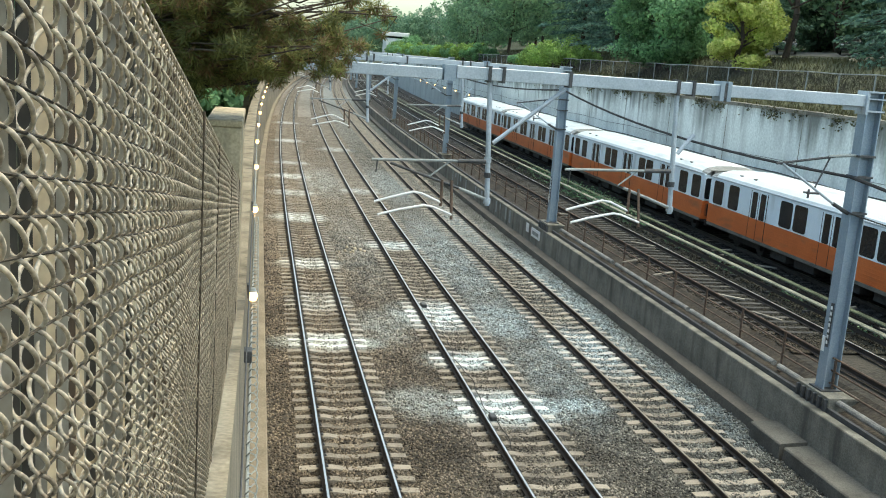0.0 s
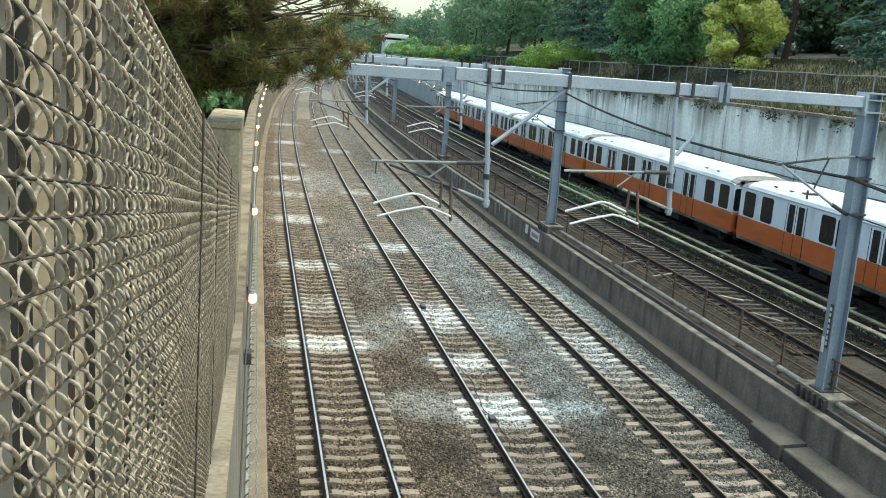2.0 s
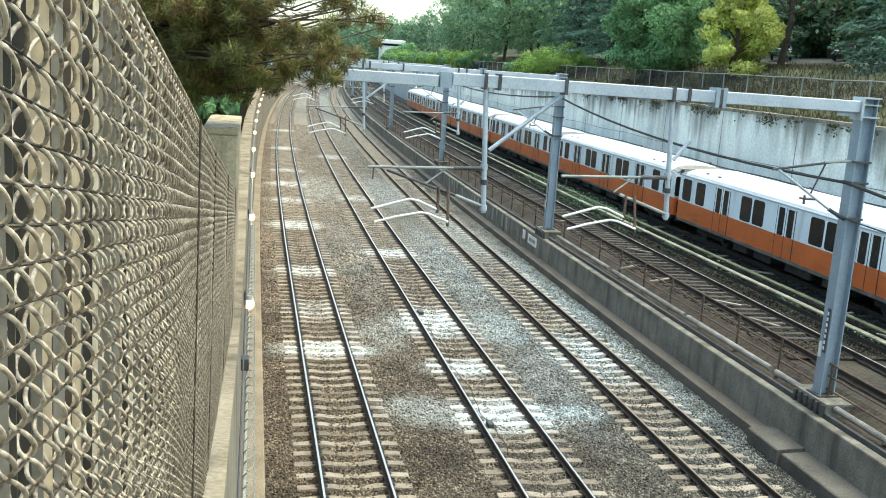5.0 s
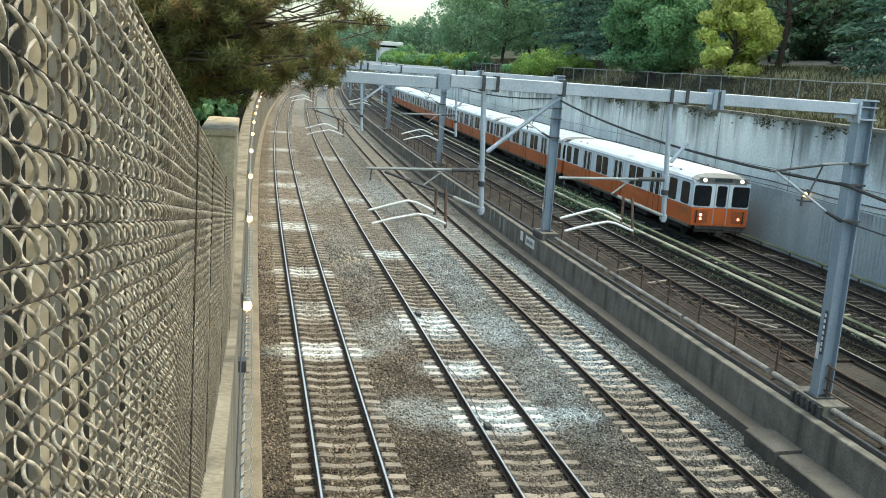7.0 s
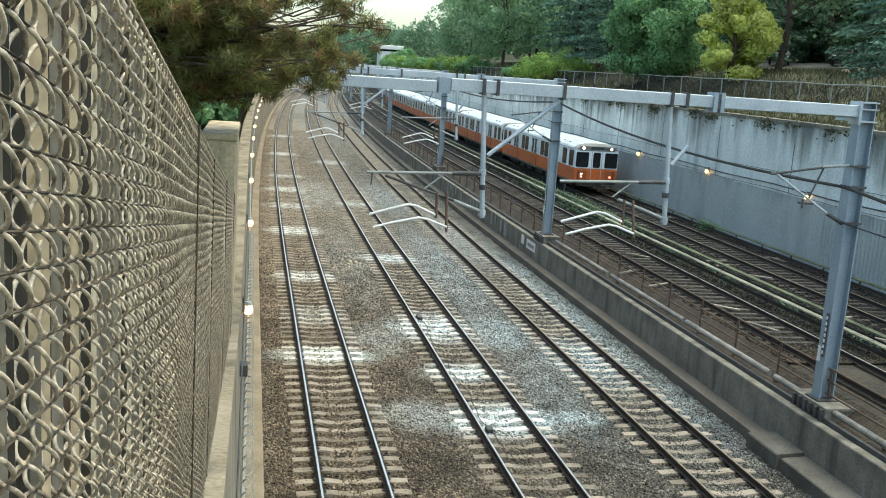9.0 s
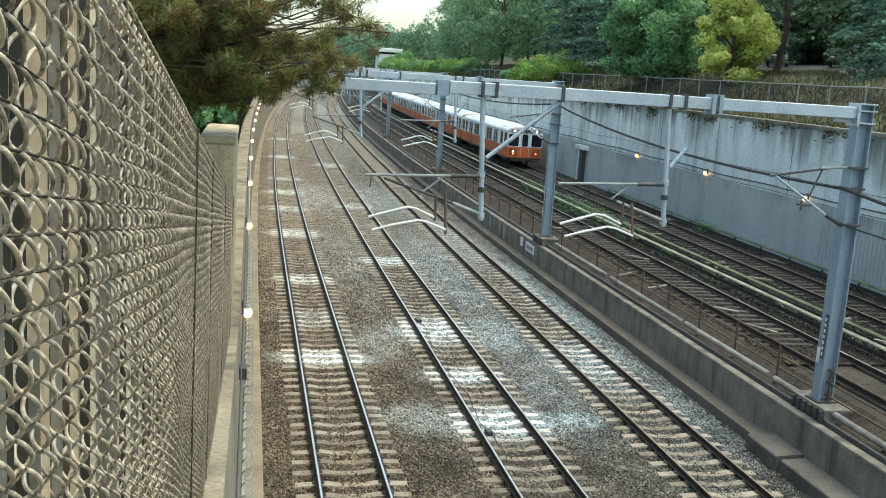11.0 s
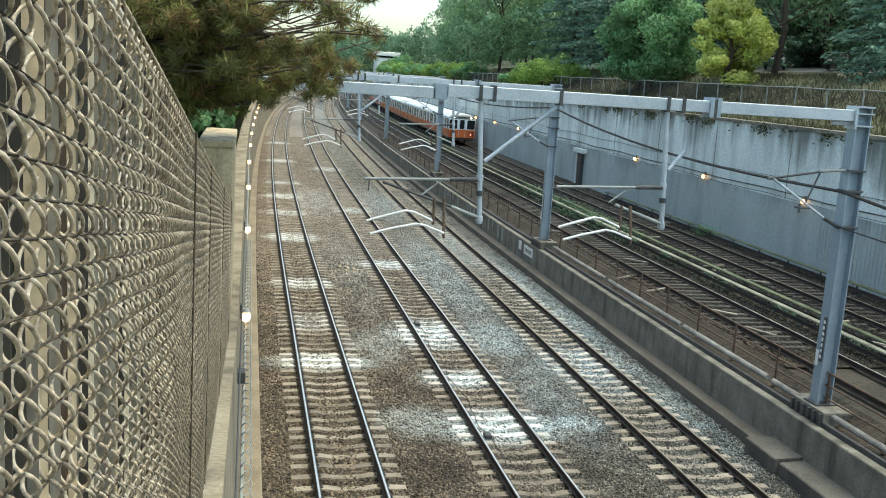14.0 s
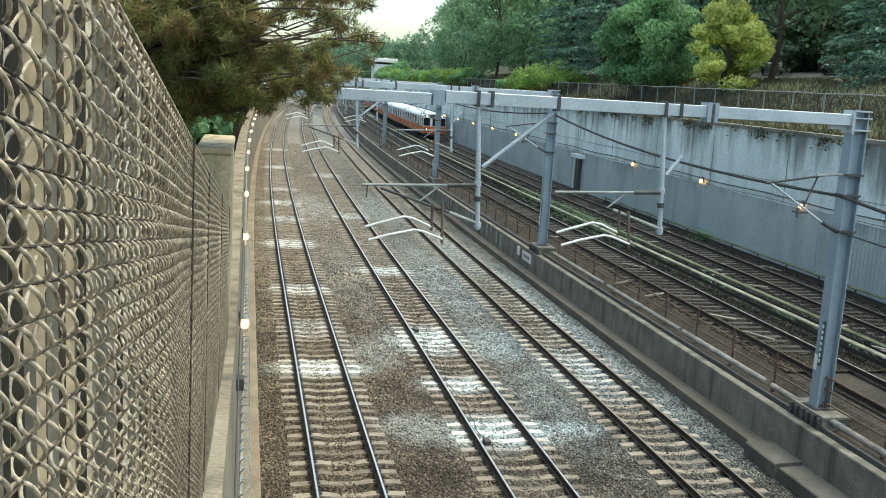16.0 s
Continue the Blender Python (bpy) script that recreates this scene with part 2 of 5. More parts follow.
low_wall_concrete = mat("tan_grey_concrete", (0.125, 0.117, 0.094), (0.275, 0.258, 0.212), 0.9, 1.2, 25, 0.3, space="World", streak=((0.055, 0.052, 0.042), (1.5, 1.5, 0.2), 0.5, 0.72))
cream_concrete = mat("cream_concrete", (0.18, 0.148, 0.1), (0.37, 0.318, 0.23), 0.9, 0.9, 22, 0.3, space="World", streak=((0.1, 0.082, 0.055), (2, 2, 0.25), 0.48, 0.7))
panel_concrete = weeping(mat("smooth_grey_concrete", (0.33, 0.36, 0.345), (0.46, 0.49, 0.47), 0.85, 0.3, 6, 0.15, space="World", streak=((0.24, 0.255, 0.245), (0.7, 0.7, 0.12), 0.52, 0.8)), 3.0, 5.2, (0.2, 0.21, 0.2), 1.3)
grey_concrete = weeping(mat("grey_streaked_concrete", (0.5, 0.54, 0.52), (0.8, 0.84, 0.81), 0.85, 0.3, 8, 0.2, space="World",
                            streak=((0.33, 0.35, 0.34), (0.8, 0.8, 0.12), 0.5, 0.78)), 5.2, 7.7, (0.1, 0.105, 0.09))
steel = mat("galvanised_steel", (0.34, 0.39, 0.43), (0.53, 0.58, 0.62), 0.5, 1.5, 30, 0.1, metal=0.25, space="World")
pole_blue = mat("blue_grey_steel", (0.22, 0.28, 0.33), (0.34, 0.4, 0.45), 0.55, 1.0, 30, 0.1, metal=0.2, space="World")
dark_steel = mat("dark_steel", (0.03, 0.032, 0.034), (0.09, 0.09, 0.09), 0.6, 6, 50, 0.2)
rubber = mat("black_rubber", (0.012, 0.012, 0.012), (0.035, 0.034, 0.033), 0.8, 5, 50, 0.2)
rust = mat("rusty_railing", (0.05, 0.034, 0.025), (0.15, 0.1, 0.07), 0.85, 8, 60, 0.3, space="World")
pipe_mat = mat("stained_conduit", (0.09, 0.085, 0.075), (0.36, 0.345, 0.31), 0.7, 1.6, 30, 0.2, space="World")
conduit_mat = mat("grey_conduit", (0.19, 0.205, 0.2), (0.37, 0.39, 0.37), 0.6, 3, 40, 0.1, space="World")
cover_mat = mat("weathered_cover_board", (0.07, 0.074, 0.05), (0.3, 0.3, 0.23), 0.85, 1.2, 30, 0.3, space="World")
mossy_cover = mat("mossy_cover_board", (0.025, 0.034, 0.018), (0.13, 0.15, 0.085), 0.9, 1.0, 30, 0.3, space="World")
white_insulator = mat("white_porcelain", (0.7, 0.7, 0.68), (0.85, 0.85, 0.82), 0.3, 4, 40, 0.05)
lamp_glow = mat("lamp_glow", (0.9, 0.8, 0.6), (1, 0.95, 0.8), 0.4, 3, 20, 0, emit=((1.0, 0.46, 0.15), 4.0))
grass = mat("dry_grass", (0.045, 0.05, 0.026), (0.14, 0.14, 0.075), 1.0, 0.5, 12, 0.8, space="World", depth=0.08)
verge = mat("leaf_litter", (0.03, 0.036, 0.018), (0.085, 0.09, 0.048), 1.0, 0.3, 8, 0.8, space="World", depth=0.1)
asphalt = mat("asphalt", (0.1, 0.1, 0.097), (0.18, 0.178, 0.17), 0.9, 0.6, 30, 0.3, space="World")

# ---------- mesh helpers ----------


def part(name, bm, material, parent=None, label="", smooth=False, bevel=0.0):
    me = bpy.data.meshes.new(name)
    if bevel:
        bmesh.ops.bevel(bm, geom=bm.edges[:], offset=bevel, segments=1, affect="EDGES", profile=0.6)
    bm.to_mesh(me)
    bm.free()
    for m in material if isinstance(material, (list, tuple)) else (material,):
        me.materials.append(m)
    if smooth:
        me.polygons.foreach_set("use_smooth", [True] * len(me.polygons))
    ob = new(name, me)
    ob.parent = parent
    return tagged(ob, label)


def mesh_part(name, verts, faces, material, parent=None, label="", smooth=False, index=None):
    me = bpy.data.meshes.new(name)
    me.from_pydata(verts, [], faces)
    for m in material if isinstance(material, (list, tuple)) else (material,):
        me.materials.append(m)
    if index is not None:
        me.polygons.foreach_set("material_index", index)
    if smooth:
        me.polygons.foreach_set("use_smooth", [True] * len(me.polygons))
    me.update()
    ob = new(name, me)
    ob.parent = parent
    return tagged(ob, label)


def share(name, ob, m, parent=None, label=""):
    """Another object on the same mesh."""
    o = new(name, ob.data)
    o.parent, o.matrix_basis = parent, m
    return tagged(o, label)


def thing(name, m, label, category, group="", kind=""):
    e = new(name)
    e.empty_display_size = 0.3
    e.matrix_basis = m
    return tagged(e, label, category, group, kind)


def box(bm, x0, x1, y0, y1, z0, z1, m=None):
    c = bmesh.ops.create_cube(bm, size=1, matrix=Matrix.LocRotScale(((x0 + x1) / 2, (y0 + y1) / 2, (z0 + z1) / 2), None, (x1 - x0, y1 - y0, z1 - z0)))
    if m:
        bmesh.ops.transform(bm, matrix=m, verts=c["verts"])
    return bm


def boxes(*list_of):
    bm = bmesh.new()
    for b in list_of:
        box(bm, *b)
    return bm


def rod(bm, a, b, r, n=8, r2=None):
    """A closed round bar from a to b."""
    a, b = Vector(a), Vector(b)
    d = b - a
    q = d.to_track_quat("Z", "Y").to_matrix().to_4x4()
    bmesh.ops.create_cone(bm, cap_ends=True, segments=n, radius1=r, radius2=r if r2 is None else r2, depth=d.length, matrix=Matrix.Translation((a + b) / 2) @ q)
    return bm


def tube(bm, points, r, n=6):
    """A bent round bar through points."""
    pts = [Vector(p) for p in points]
    rings = []
    for i, p in enumerate(pts):
        d = (pts[min(i + 1, len(pts) - 1)] - pts[max(i - 1, 0)]).normalized()
        q = d.to_track_quat("Z", "Y")
        rings.append([bm.verts.new(p + q @ Vector((r * math.cos(2 * math.pi * k / n), r * math.sin(2 * math.pi * k / n), 0))) for k in range(n)])
    for s, t in zip(rings, rings[1:]):
        for k in range(n):
            bm.faces.new((s[k], s[(k + 1) % n], t[(k + 1) % n], t[k]))
    bm.faces.new(rings[0][::-1])
    bm.faces.new(rings[-1])
    return bm


def bend(y):
    """How far the line has swung to the right at y."""
    return max(0.0, y - 40.0) ** 2 / 5200.0


def heading(y):
    return -math.degrees(math.atan(max(0.0, y - 40.0) / 2600.0))


def stations(y0, y1, fine=4.0):
    n = max(1, round((y1 - y0) / fine))
    return [y0 + (y1 - y0) * i / n for i in range(n + 1)]


def sweep(name, profile, ys, material, parent=None, label="", index=None, closed=True):
    """A profile of (x, z) drawn along the line of the tracks; profile may also be a function of y."""
    verts, faces, idx = [], [], []
    n = 0
    for y in ys:
        p = profile(y) if callable(profile) else profile
        n = len(p)
        verts += [(x + bend(y), y, z) for x, z in p]
    last = n if closed else n - 1
    for i in range(len(ys) - 1):
        for k in range(last):
            a, b = i * n + k, i * n + (k + 1) % n
            faces.append((a, b, b + n, a + n))
            idx.append(index[k] if index else 0)
    if closed:
        faces += [tuple(range(n))[::-1], tuple(range((len(ys) - 1) * n, len(ys) * n))]
        idx += [0, 0]
    ob = mesh_part(name, verts, faces, material, parent, label, index=idx)
    bm = bmesh.new()
    bm.from_mesh(ob.data)
    bmesh.ops.recalc_face_normals(bm, faces=bm.faces[:])
    bm.to_mesh(ob.data)
    bm.free()
    return ob

# ---------- the large structure ----------
FAR = 420.0
ground = sweep("ground", [(-0.5, -0.24), (14.2, -0.24)], stations(-6, FAR, 6), ballast, closed=False)
tagged(ground, "brown and grey crushed-stone trackbed with pale dusty patches", "trackbed", kind="structure")
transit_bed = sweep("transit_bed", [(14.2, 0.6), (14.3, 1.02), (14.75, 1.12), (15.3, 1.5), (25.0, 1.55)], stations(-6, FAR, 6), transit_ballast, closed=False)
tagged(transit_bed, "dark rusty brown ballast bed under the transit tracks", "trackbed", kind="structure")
wall_middle = sweep("wall_middle", [(13.98, -0.4), (13.98, 1.06), (14.0, 1.09), (14.24, 1.09), (14.26, 1.06), (14.26, -0.4)], stations(-6, FAR, 6), low_wall_concrete)
wall_middle.data.materials[0] = weeping(low_wall_concrete.copy(), 0.3, 1.5, (0.07, 0.066, 0.054), 1.7)
tagged(wall_middle, "low stained concrete wall between the track levels", "wall", kind="structure")
kerb_middle = sweep("kerb_middle", [(13.5, -0.4), (13.53, 0.06), (13.978, 0.09), (13.978, -0.4)], stations(-6, FAR, 6), kerb_concrete)
tagged(kerb_middle, "tan concrete kerb along the foot of the low wall", "kerb", kind="structure")
wall_right = sweep("wall_right", [(24.9, 0.8), (24.85, 7.7), (25.5, 7.72), (25.5, 0.8)], stations(-6, FAR, 6), grey_concrete)
tagged(wall_right, "tall pale grey retaining wall streaked with dark runs", "wall", kind="structure")

slab_concrete = mat("grey_slab_concrete", (0.065, 0.06, 0.05), (0.15, 0.142, 0.122), 0.9, 1.4, 25, 0.4, space="World", streak=((0.06, 0.055, 0.045), (1.0, 1.0, 1.0), 0.52, 0.7))
for y0, y1, dz, dx in ((6.0, 13.1, 0.0, 0.0), (13.16, 17.9, 0.02, -0.03), (17.98, 20.6, -0.02, 0.02), (20.7, 22.2, 0.03, -0.04)):
    ring = [(13.25 + dx, -0.3), (13.25 + dx, 0.13 + dz), (13.28 + dx, 0.16 + dz), (13.974, 0.2 + dz), (13.974, -0.3)]
    slab = mesh_part("kerb_slab", [(x, y, z) for y in (y0, y1) for x, z in ring], [(k, k + 1, k + 6, k + 5) for k in range(4)] + [(5, 6, 7, 8, 9), (4, 3, 2, 1, 0)], slab_concrete)
    tagged(slab, "weathered grey concrete slab at the low wall's foot", "kerb", kind="structure")

RAIL = [(-0.07, -0.17), (-0.07, -0.155), (-0.012, -0.135), (-0.01, -0.045), (-0.038, -0.035), (-0.038, -0.008), (-0.023, 0.0),
        (0.023, 0.0), (0.038, -0.008), (0.038, -0.035), (0.01, -0.045), (0.012, -0.135), (0.07, -0.155), (0.07, -0.17)]
RAIL_INDEX = [0, 0, 0, 0, 0, 0, 1, 0, 0, 0, 0, 0, 0, 0]
TRANSIT = (16.65, 22.1)


def rails(parent, centre, level, tops, y0=-6.0, y1=330.0):
    for side, top in zip((-0.7525, 0.7525), tops):
        sweep("rail", [(centre + side + x, level + z) for x, z in RAIL], stations(y0, y1, 5), [rail_side, top], parent, index=RAIL_INDEX)


tracks = []
for c in MAIN:
    t = thing("railway_track", Matrix.Identity(4), "mainline railway track of worn steel rails on pale concrete ties", "railway track", "mainline tracks", "structure")
    rails(t, c, 0.0, (dull_rail, dull_rail) if c > 9 else (rail_top, rail_top))
    tracks.append((t, c))
for c in TRANSIT:
    t = thing("transit_track", Matrix.Identity(4), "rapid transit track on dark timber ties in brown ballast", "railway track", "transit tracks", "structure")
    rails(t, c, 1.75, (dull_rail, rail_top) if c < 20 else (dull_rail, dull_rail))
    tracks.append((t, c))

# left: retaining wall under a sloping walk
def walk_z(y):
    return 7.62 - 0.168 * y


wall_left = sweep("wall_left", lambda y: [(-0.6, -0.4), (-0.6, max(walk_z(y), 5.05) if y > 0 else 7.6), (-0.09, max(walk_z(y), 5.05) if y > 0 else 7.6), (0.06, -0.4)],
                  [-6, -3, 0, 3, 6, 9, 12, 15.4, 20, 30, 40, 60, 80, 110, 150, 200, 260, 330, 420], cream_concrete)
tagged(wall_left, "stained concrete retaining wall along the mainline", "wall", kind="structure")
kerb_left = sweep("kerb_left", [(0.07, -0.4), (0.07, 0.1), (0.46, 0.1), (0.49, 0.07), (0.49, -0.4)], stations(-6, FAR, 6), left_kerb_concrete)
tagged(kerb_left, "tan concrete kerb at the foot of the retaining wall", "kerb", kind="structure")

# ---------- ties ----------


def tie_bm(half, w, h, dip):
    """A tie lying along x, its top at z 0; concrete ones sag towards the middle."""
    bm = bmesh.new()
    xs = [-half, -half * 0.42, -half * 0.2, half * 0.2, half * 0.42, half]
    tops = [-0.03, 0.0, -dip, -dip, 0.0, -0.03]
    rings = []
    for x, t in zip(xs, tops):
        rings.append([bm.verts.new(v) for v in ((x, -w / 2, -h), (x, -w * 0.42, t), (x, w * 0.42, t), (x, w / 2, -h))])
    for a, b in zip(rings, rings[1:]):
        for k in range(4):
            bm.faces.new((a[k], a[(k + 1) % 4], b[(k + 1) % 4], b[k]))
    bm.faces.new(rings[0])
    bm.faces.new(rings[-1][::-1])
    bmesh.ops.recalc_face_normals(bm, faces=bm.faces[:])
    return bm


def far_ties(parent, centre, level, half, w, pitch, y0, y1, material):
    n = int((y1 - y0) / pitch)
    verts, faces = [], []
    for i in range(n):
        y = y0 + i * pitch
        cx, a = centre + bend(y), radians(heading(y))
        c, s = math.cos(a), math.sin(a)
        k = len(verts)
        for px_, py_, pz_ in ((-half, -w / 2, 0), (half, -w / 2, 0), (half, w / 2, 0), (-half, w / 2, 0), (-half, -w / 2, -.1), (half, -w / 2, -.1), (half, w / 2, -.1), (-half, w / 2, -.1)):
            verts.append((cx + px_ * c - py_ * s, y + px_ * s + py_ * c, level + pz_))
        faces += [(k, k + 1, k + 2, k + 3), (k, k + 4, k + 5, k + 1), (k + 1, k + 5, k + 6, k + 2), (k + 3, k + 2, k + 6, k + 7), (k, k + 3, k + 7, k + 4)]
    return tagged(mesh_part("tie_run", verts, faces, material, parent), "run of ties receding along the track", kind="stuff")


rnd = random.Random(5)
for t, c in tracks[:3]:
    first = None
    for i in range(96):
        y = 17.4 + 0.61 * i + (0.2 if c > 9 else 0.05 if c > 5 else 0.0)
        m = pose(c + bend(y) + rnd.uniform(-0.025, 0.025), y + rnd.uniform(-0.02, 0.02), -0.172, 0, 0, heading(y) + rnd.uniform(-0.7, 0.7))
        if first is None:
            first = part("tie", tie_bm(1.28, 0.27, 0.14, 0.045), tie_mat, t)
            first.matrix_basis = m
        else:
            share("tie", first, m, t)
    far_ties(t, c, -0.172, 1.28, 0.25, 0.61, 17.4 + 0.61 * 96, 320, tie_mat)
for t, c in tracks[3:]:
    first = None
    for i in range(100):
        y = 26.0 + 0.58 * i
        m = pose(c + bend(y) + rnd.uniform(-0.05, 0.05), y + rnd.uniform(-0.03, 0.03), 1.585, 0, 0, heading(y) + rnd.uniform(-1.2, 1.2))
        if first is None:
            first = part("tie", tie_bm(1.25, 0.22, 0.12, 0.0), wood_tie, t)
            first.matrix_basis = m
        else:
            share("tie", first, m, t)
    far_ties(t, c, 1.585, 1.25, 0.22, 0.58, 26.0 + 58, 320, wood_tie)

# rail clips: two pairs at each near tie of the mainline, joined
for t, c in tracks[:3]:
    v, f = [], []
    for i in range(60):
        y = 17.4 + 0.61 * i + (0.2 if c > 9 else 0.05 if c > 5 else 0.0)
        for side in (-0.7525, 0.7525):
            for o in (-0.1, 0.1):
                x, k = c + side + o + bend(y), len(v)
                v += [(x - .04, y - .05, -.172), (x + .04, y - .05, -.172), (x + .04, y + .05, -.172), (x - .04, y + .05, -.172), (x, y - .04, -.12), (x, y + .04, -.12)]
                f += [(k, k + 1, k + 4), (k + 1, k + 2, k + 5, k + 4), (k + 2, k + 3, k + 5), (k + 3, k, k + 4, k + 5)]
    tagged(mesh_part("rail_clips", v, f, dark_steel, t), "dark rail clips", kind="stuff")

# ---------- loose stones of the ballast ----------


def stones(name, count, xs, ys, level, sizes, material, seed, label, crowd=2.6):
    g = np.random.default_rng(seed)
    u = g.random(count)
    y = ys[0] + (ys[1] - ys[0]) * u ** crowd
    x = g.uniform(xs[0], xs[1], count) + np.where(y > 40, (y - 40) ** 2 / 5200, 0)
    r = g.uniform(sizes[0], sizes[1], count) * (1 + 0.3 * u * u)
    base = np.array([(1, 0, 0), (-.5, .87, 0), (-.5, -.87, 0), (.3, .2, .8), (0, 0, -.5)])
    ang = g.uniform(0, 6.283, count)
    jit = g.uniform(0.6, 1.3, (count, 5, 3))
    p = base[None] * jit
    ca, sa = np.cos(ang)[:, None], np.sin(ang)[:, None]
    q = np.stack((p[..., 0] * ca - p[..., 1] * sa, p[..., 0] * sa + p[..., 1] * ca, p[..., 2]), -1) * r[:, None, None]
    q += np.stack((x, y, np.full(count, level) + g.uniform(-0.01, 0.02, count)), -1)[:, None, :]
    tri = np.array([(0, 1, 3), (1, 2, 3), (2, 0, 3), (1, 0, 4), (2, 1, 4), (0, 2, 4)])
    fs = (tri[None] + 5 * np.arange(count)[:, None, None]).reshape(-1, 3)
    me = bpy.data.meshes.new(name)
    me.vertices.add(count * 5)
    me.vertices.foreach_set("co", q.reshape(-1))
    me.loops.add(len(fs) * 3)
    me.loops.foreach_set("vertex_index", fs.reshape(-1))
    me.polygons.add(len(fs))
    me.polygons.foreach_set("loop_start", np.arange(0, len(fs) * 3, 3))
    me.update(calc_edges=True)
    me.materials.append(material)
    return tagged(new(name, me), label, "ballast", kind="stuff")


stones("ballast_stones", 120000, (0.5, 13.5), (15.5, 48.0), -0.235, (0.025, 0.055), stone, 3, "loose crushed stones of the mainline ballast", 1.5)
far_stone = rail_darkened(shift_across(bed(mat("far_ballast_stone", (0.05, 0.043, 0.036), (0.24, 0.212, 0.18), 0.95, 0.9, 30.0, 0.5, space="World")), BED_TINT, (0.65, 1.3)), MAIN)
stones("ballast_stones", 50000, (0.5, 13.5), (48.0, 130.0), -0.235, (0.05, 0.08), far_stone, 6, "loose dusty stones of the mainline ballast further on", 1.6)
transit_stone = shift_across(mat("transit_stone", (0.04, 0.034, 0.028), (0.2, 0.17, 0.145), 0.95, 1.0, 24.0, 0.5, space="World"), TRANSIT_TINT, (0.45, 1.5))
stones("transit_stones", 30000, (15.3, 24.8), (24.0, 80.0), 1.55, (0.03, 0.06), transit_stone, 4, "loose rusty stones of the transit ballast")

# ---------- third rails with cover boards ----------


def third_rail(x, y0, y1, board, look_of):
    t = thing("third_rail", Matrix.Identity(4), f"third rail under a {look_of} cover board on brackets", "third rail", "third rails", "structure")
    sweep("conductor_rail", [(x - 0.05, 1.7), (x - 0.04, 1.82), (x + 0.04, 1.82), (x + 0.05, 1.7)], stations(y0, y1, 6), rail_side, t)
    sweep("cover_board", [(x - 0.11, 1.97), (x - 0.1, 2.01), (x + 0.1, 2.02), (x + 0.11, 1.98)], stations(y0, y1, 6), board, t, f"{look_of} cover board")
    first = None
    for i, y in enumerate(stations(max(y0, 26), min(y1, 130), 2.6)):
        m = pose(x + bend(y), y, 0)
        if first is None:
            first = part("bracket", boxes((-0.1, 0.14, -0.05, 0.05, 1.5, 1.6), (0.1, 0.15, -0.04, 0.04, 1.5, 2.0), (-0.1, 0.15, -0.03, 0.03, 1.945, 1.975)), dark_steel, t)
            first.matrix_basis = m
        else:
            share("bracket", first, m, t)


third_rail(18.45, 4, 320, cover_mat, "pale weathered")
third_rail(19.25, 4, 320, mossy_cover, "dark mossy green")
third_rail(24.0, 4, 62, mossy_cover, "dark mossy green")

# ---------- low wall: conduit, trough, railing ----------
for y0, y1, dx, dz in ((10.0, 17.6, 0.0, 0.0), (17.75, 23.4, 0.03, -0.02), (23.6, 29.0, -0.02, 0.015), (29.4, 36.2, 0.05, -0.03), (36.5, 43.5, 0.0, 0.0)):
    pipe = sweep("conduit_run", [(14.52 + dx + 0.085 * math.cos(a * math.pi / 5), 1.36 + dz + 0.085 * math.sin(a * math.pi / 5)) for a in range(10)], stations(y0, y1, 3), pipe_mat)
    tagged(pipe, "stained pale conduit pipe lying along the low wall", "conduit", kind="structure")
trough = sweep("cable_trough", [(14.28, 1.0), (14.28, 1.2), (14.38, 1.2), (14.38, 1.0)], stations(8, 120, 6), dark_steel)
tagged(trough, "dark cable trough behind the low wall's top", "cable trough", kind="structure")


def railing(y0, y1, pitch):
    t = thing("railing", pose(0, 0, 0), "rusty brown pipe railing along the low wall", "railing", kind="structure")
    n = int((y1 - y0) / pitch)
    first = None
    for i in range(n + 1):
        y = y0 + i * pitch
        m = pose(14.72 + bend(y), y, 0)
        if first is None:
            first = part("post", rod(boxes((-0.06, 0.06, -0.06, 0.06, 1.12, 1.16)), (0, 0, 1.12), (0, 0, 2.3), 0.036, 6), rust, t)
            first.matrix_basis = m
        else:
            share("post", first, m, t)
    for z in (1.62, 1.96, 2.29):
        bm = bmesh.new()
        tube(bm, [(14.72 + bend(y), y, z) for y in stations(y0, y1, 6)], 0.026, 6)
        part("handrail", bm, rust, t)


railing(13.8, 120.0, 2.45)

# ---------- portals that carry the overhead line ----------


def h_section(bm, x, y, z0, z1, w=0.4, d=0.36, t=0.03):
    a, b, i, e = w / 2, d / 2, w / 2 - t, 0.02
    ring = ((-a, -b), (-i, -b), (-i, -e), (i, -e), (i, -b), (a, -b), (a, b), (i, b), (i, e), (-i, e), (-i, b), (-a, b))
    f = bm.faces.new([bm.verts.new((x + p, y + q, z0)) for p, q in ring])
    up = bmesh.ops.extrude_face_region(bm, geom=[f])
    bmesh.ops.translate(bm, verts=[v for v in up["geom"] if isinstance(v, bmesh.types.BMVert)], vec=(0, 0, z1 - z0))
    bmesh.ops.recalc_face_normals(bm, faces=bm.faces[:])
    return bm


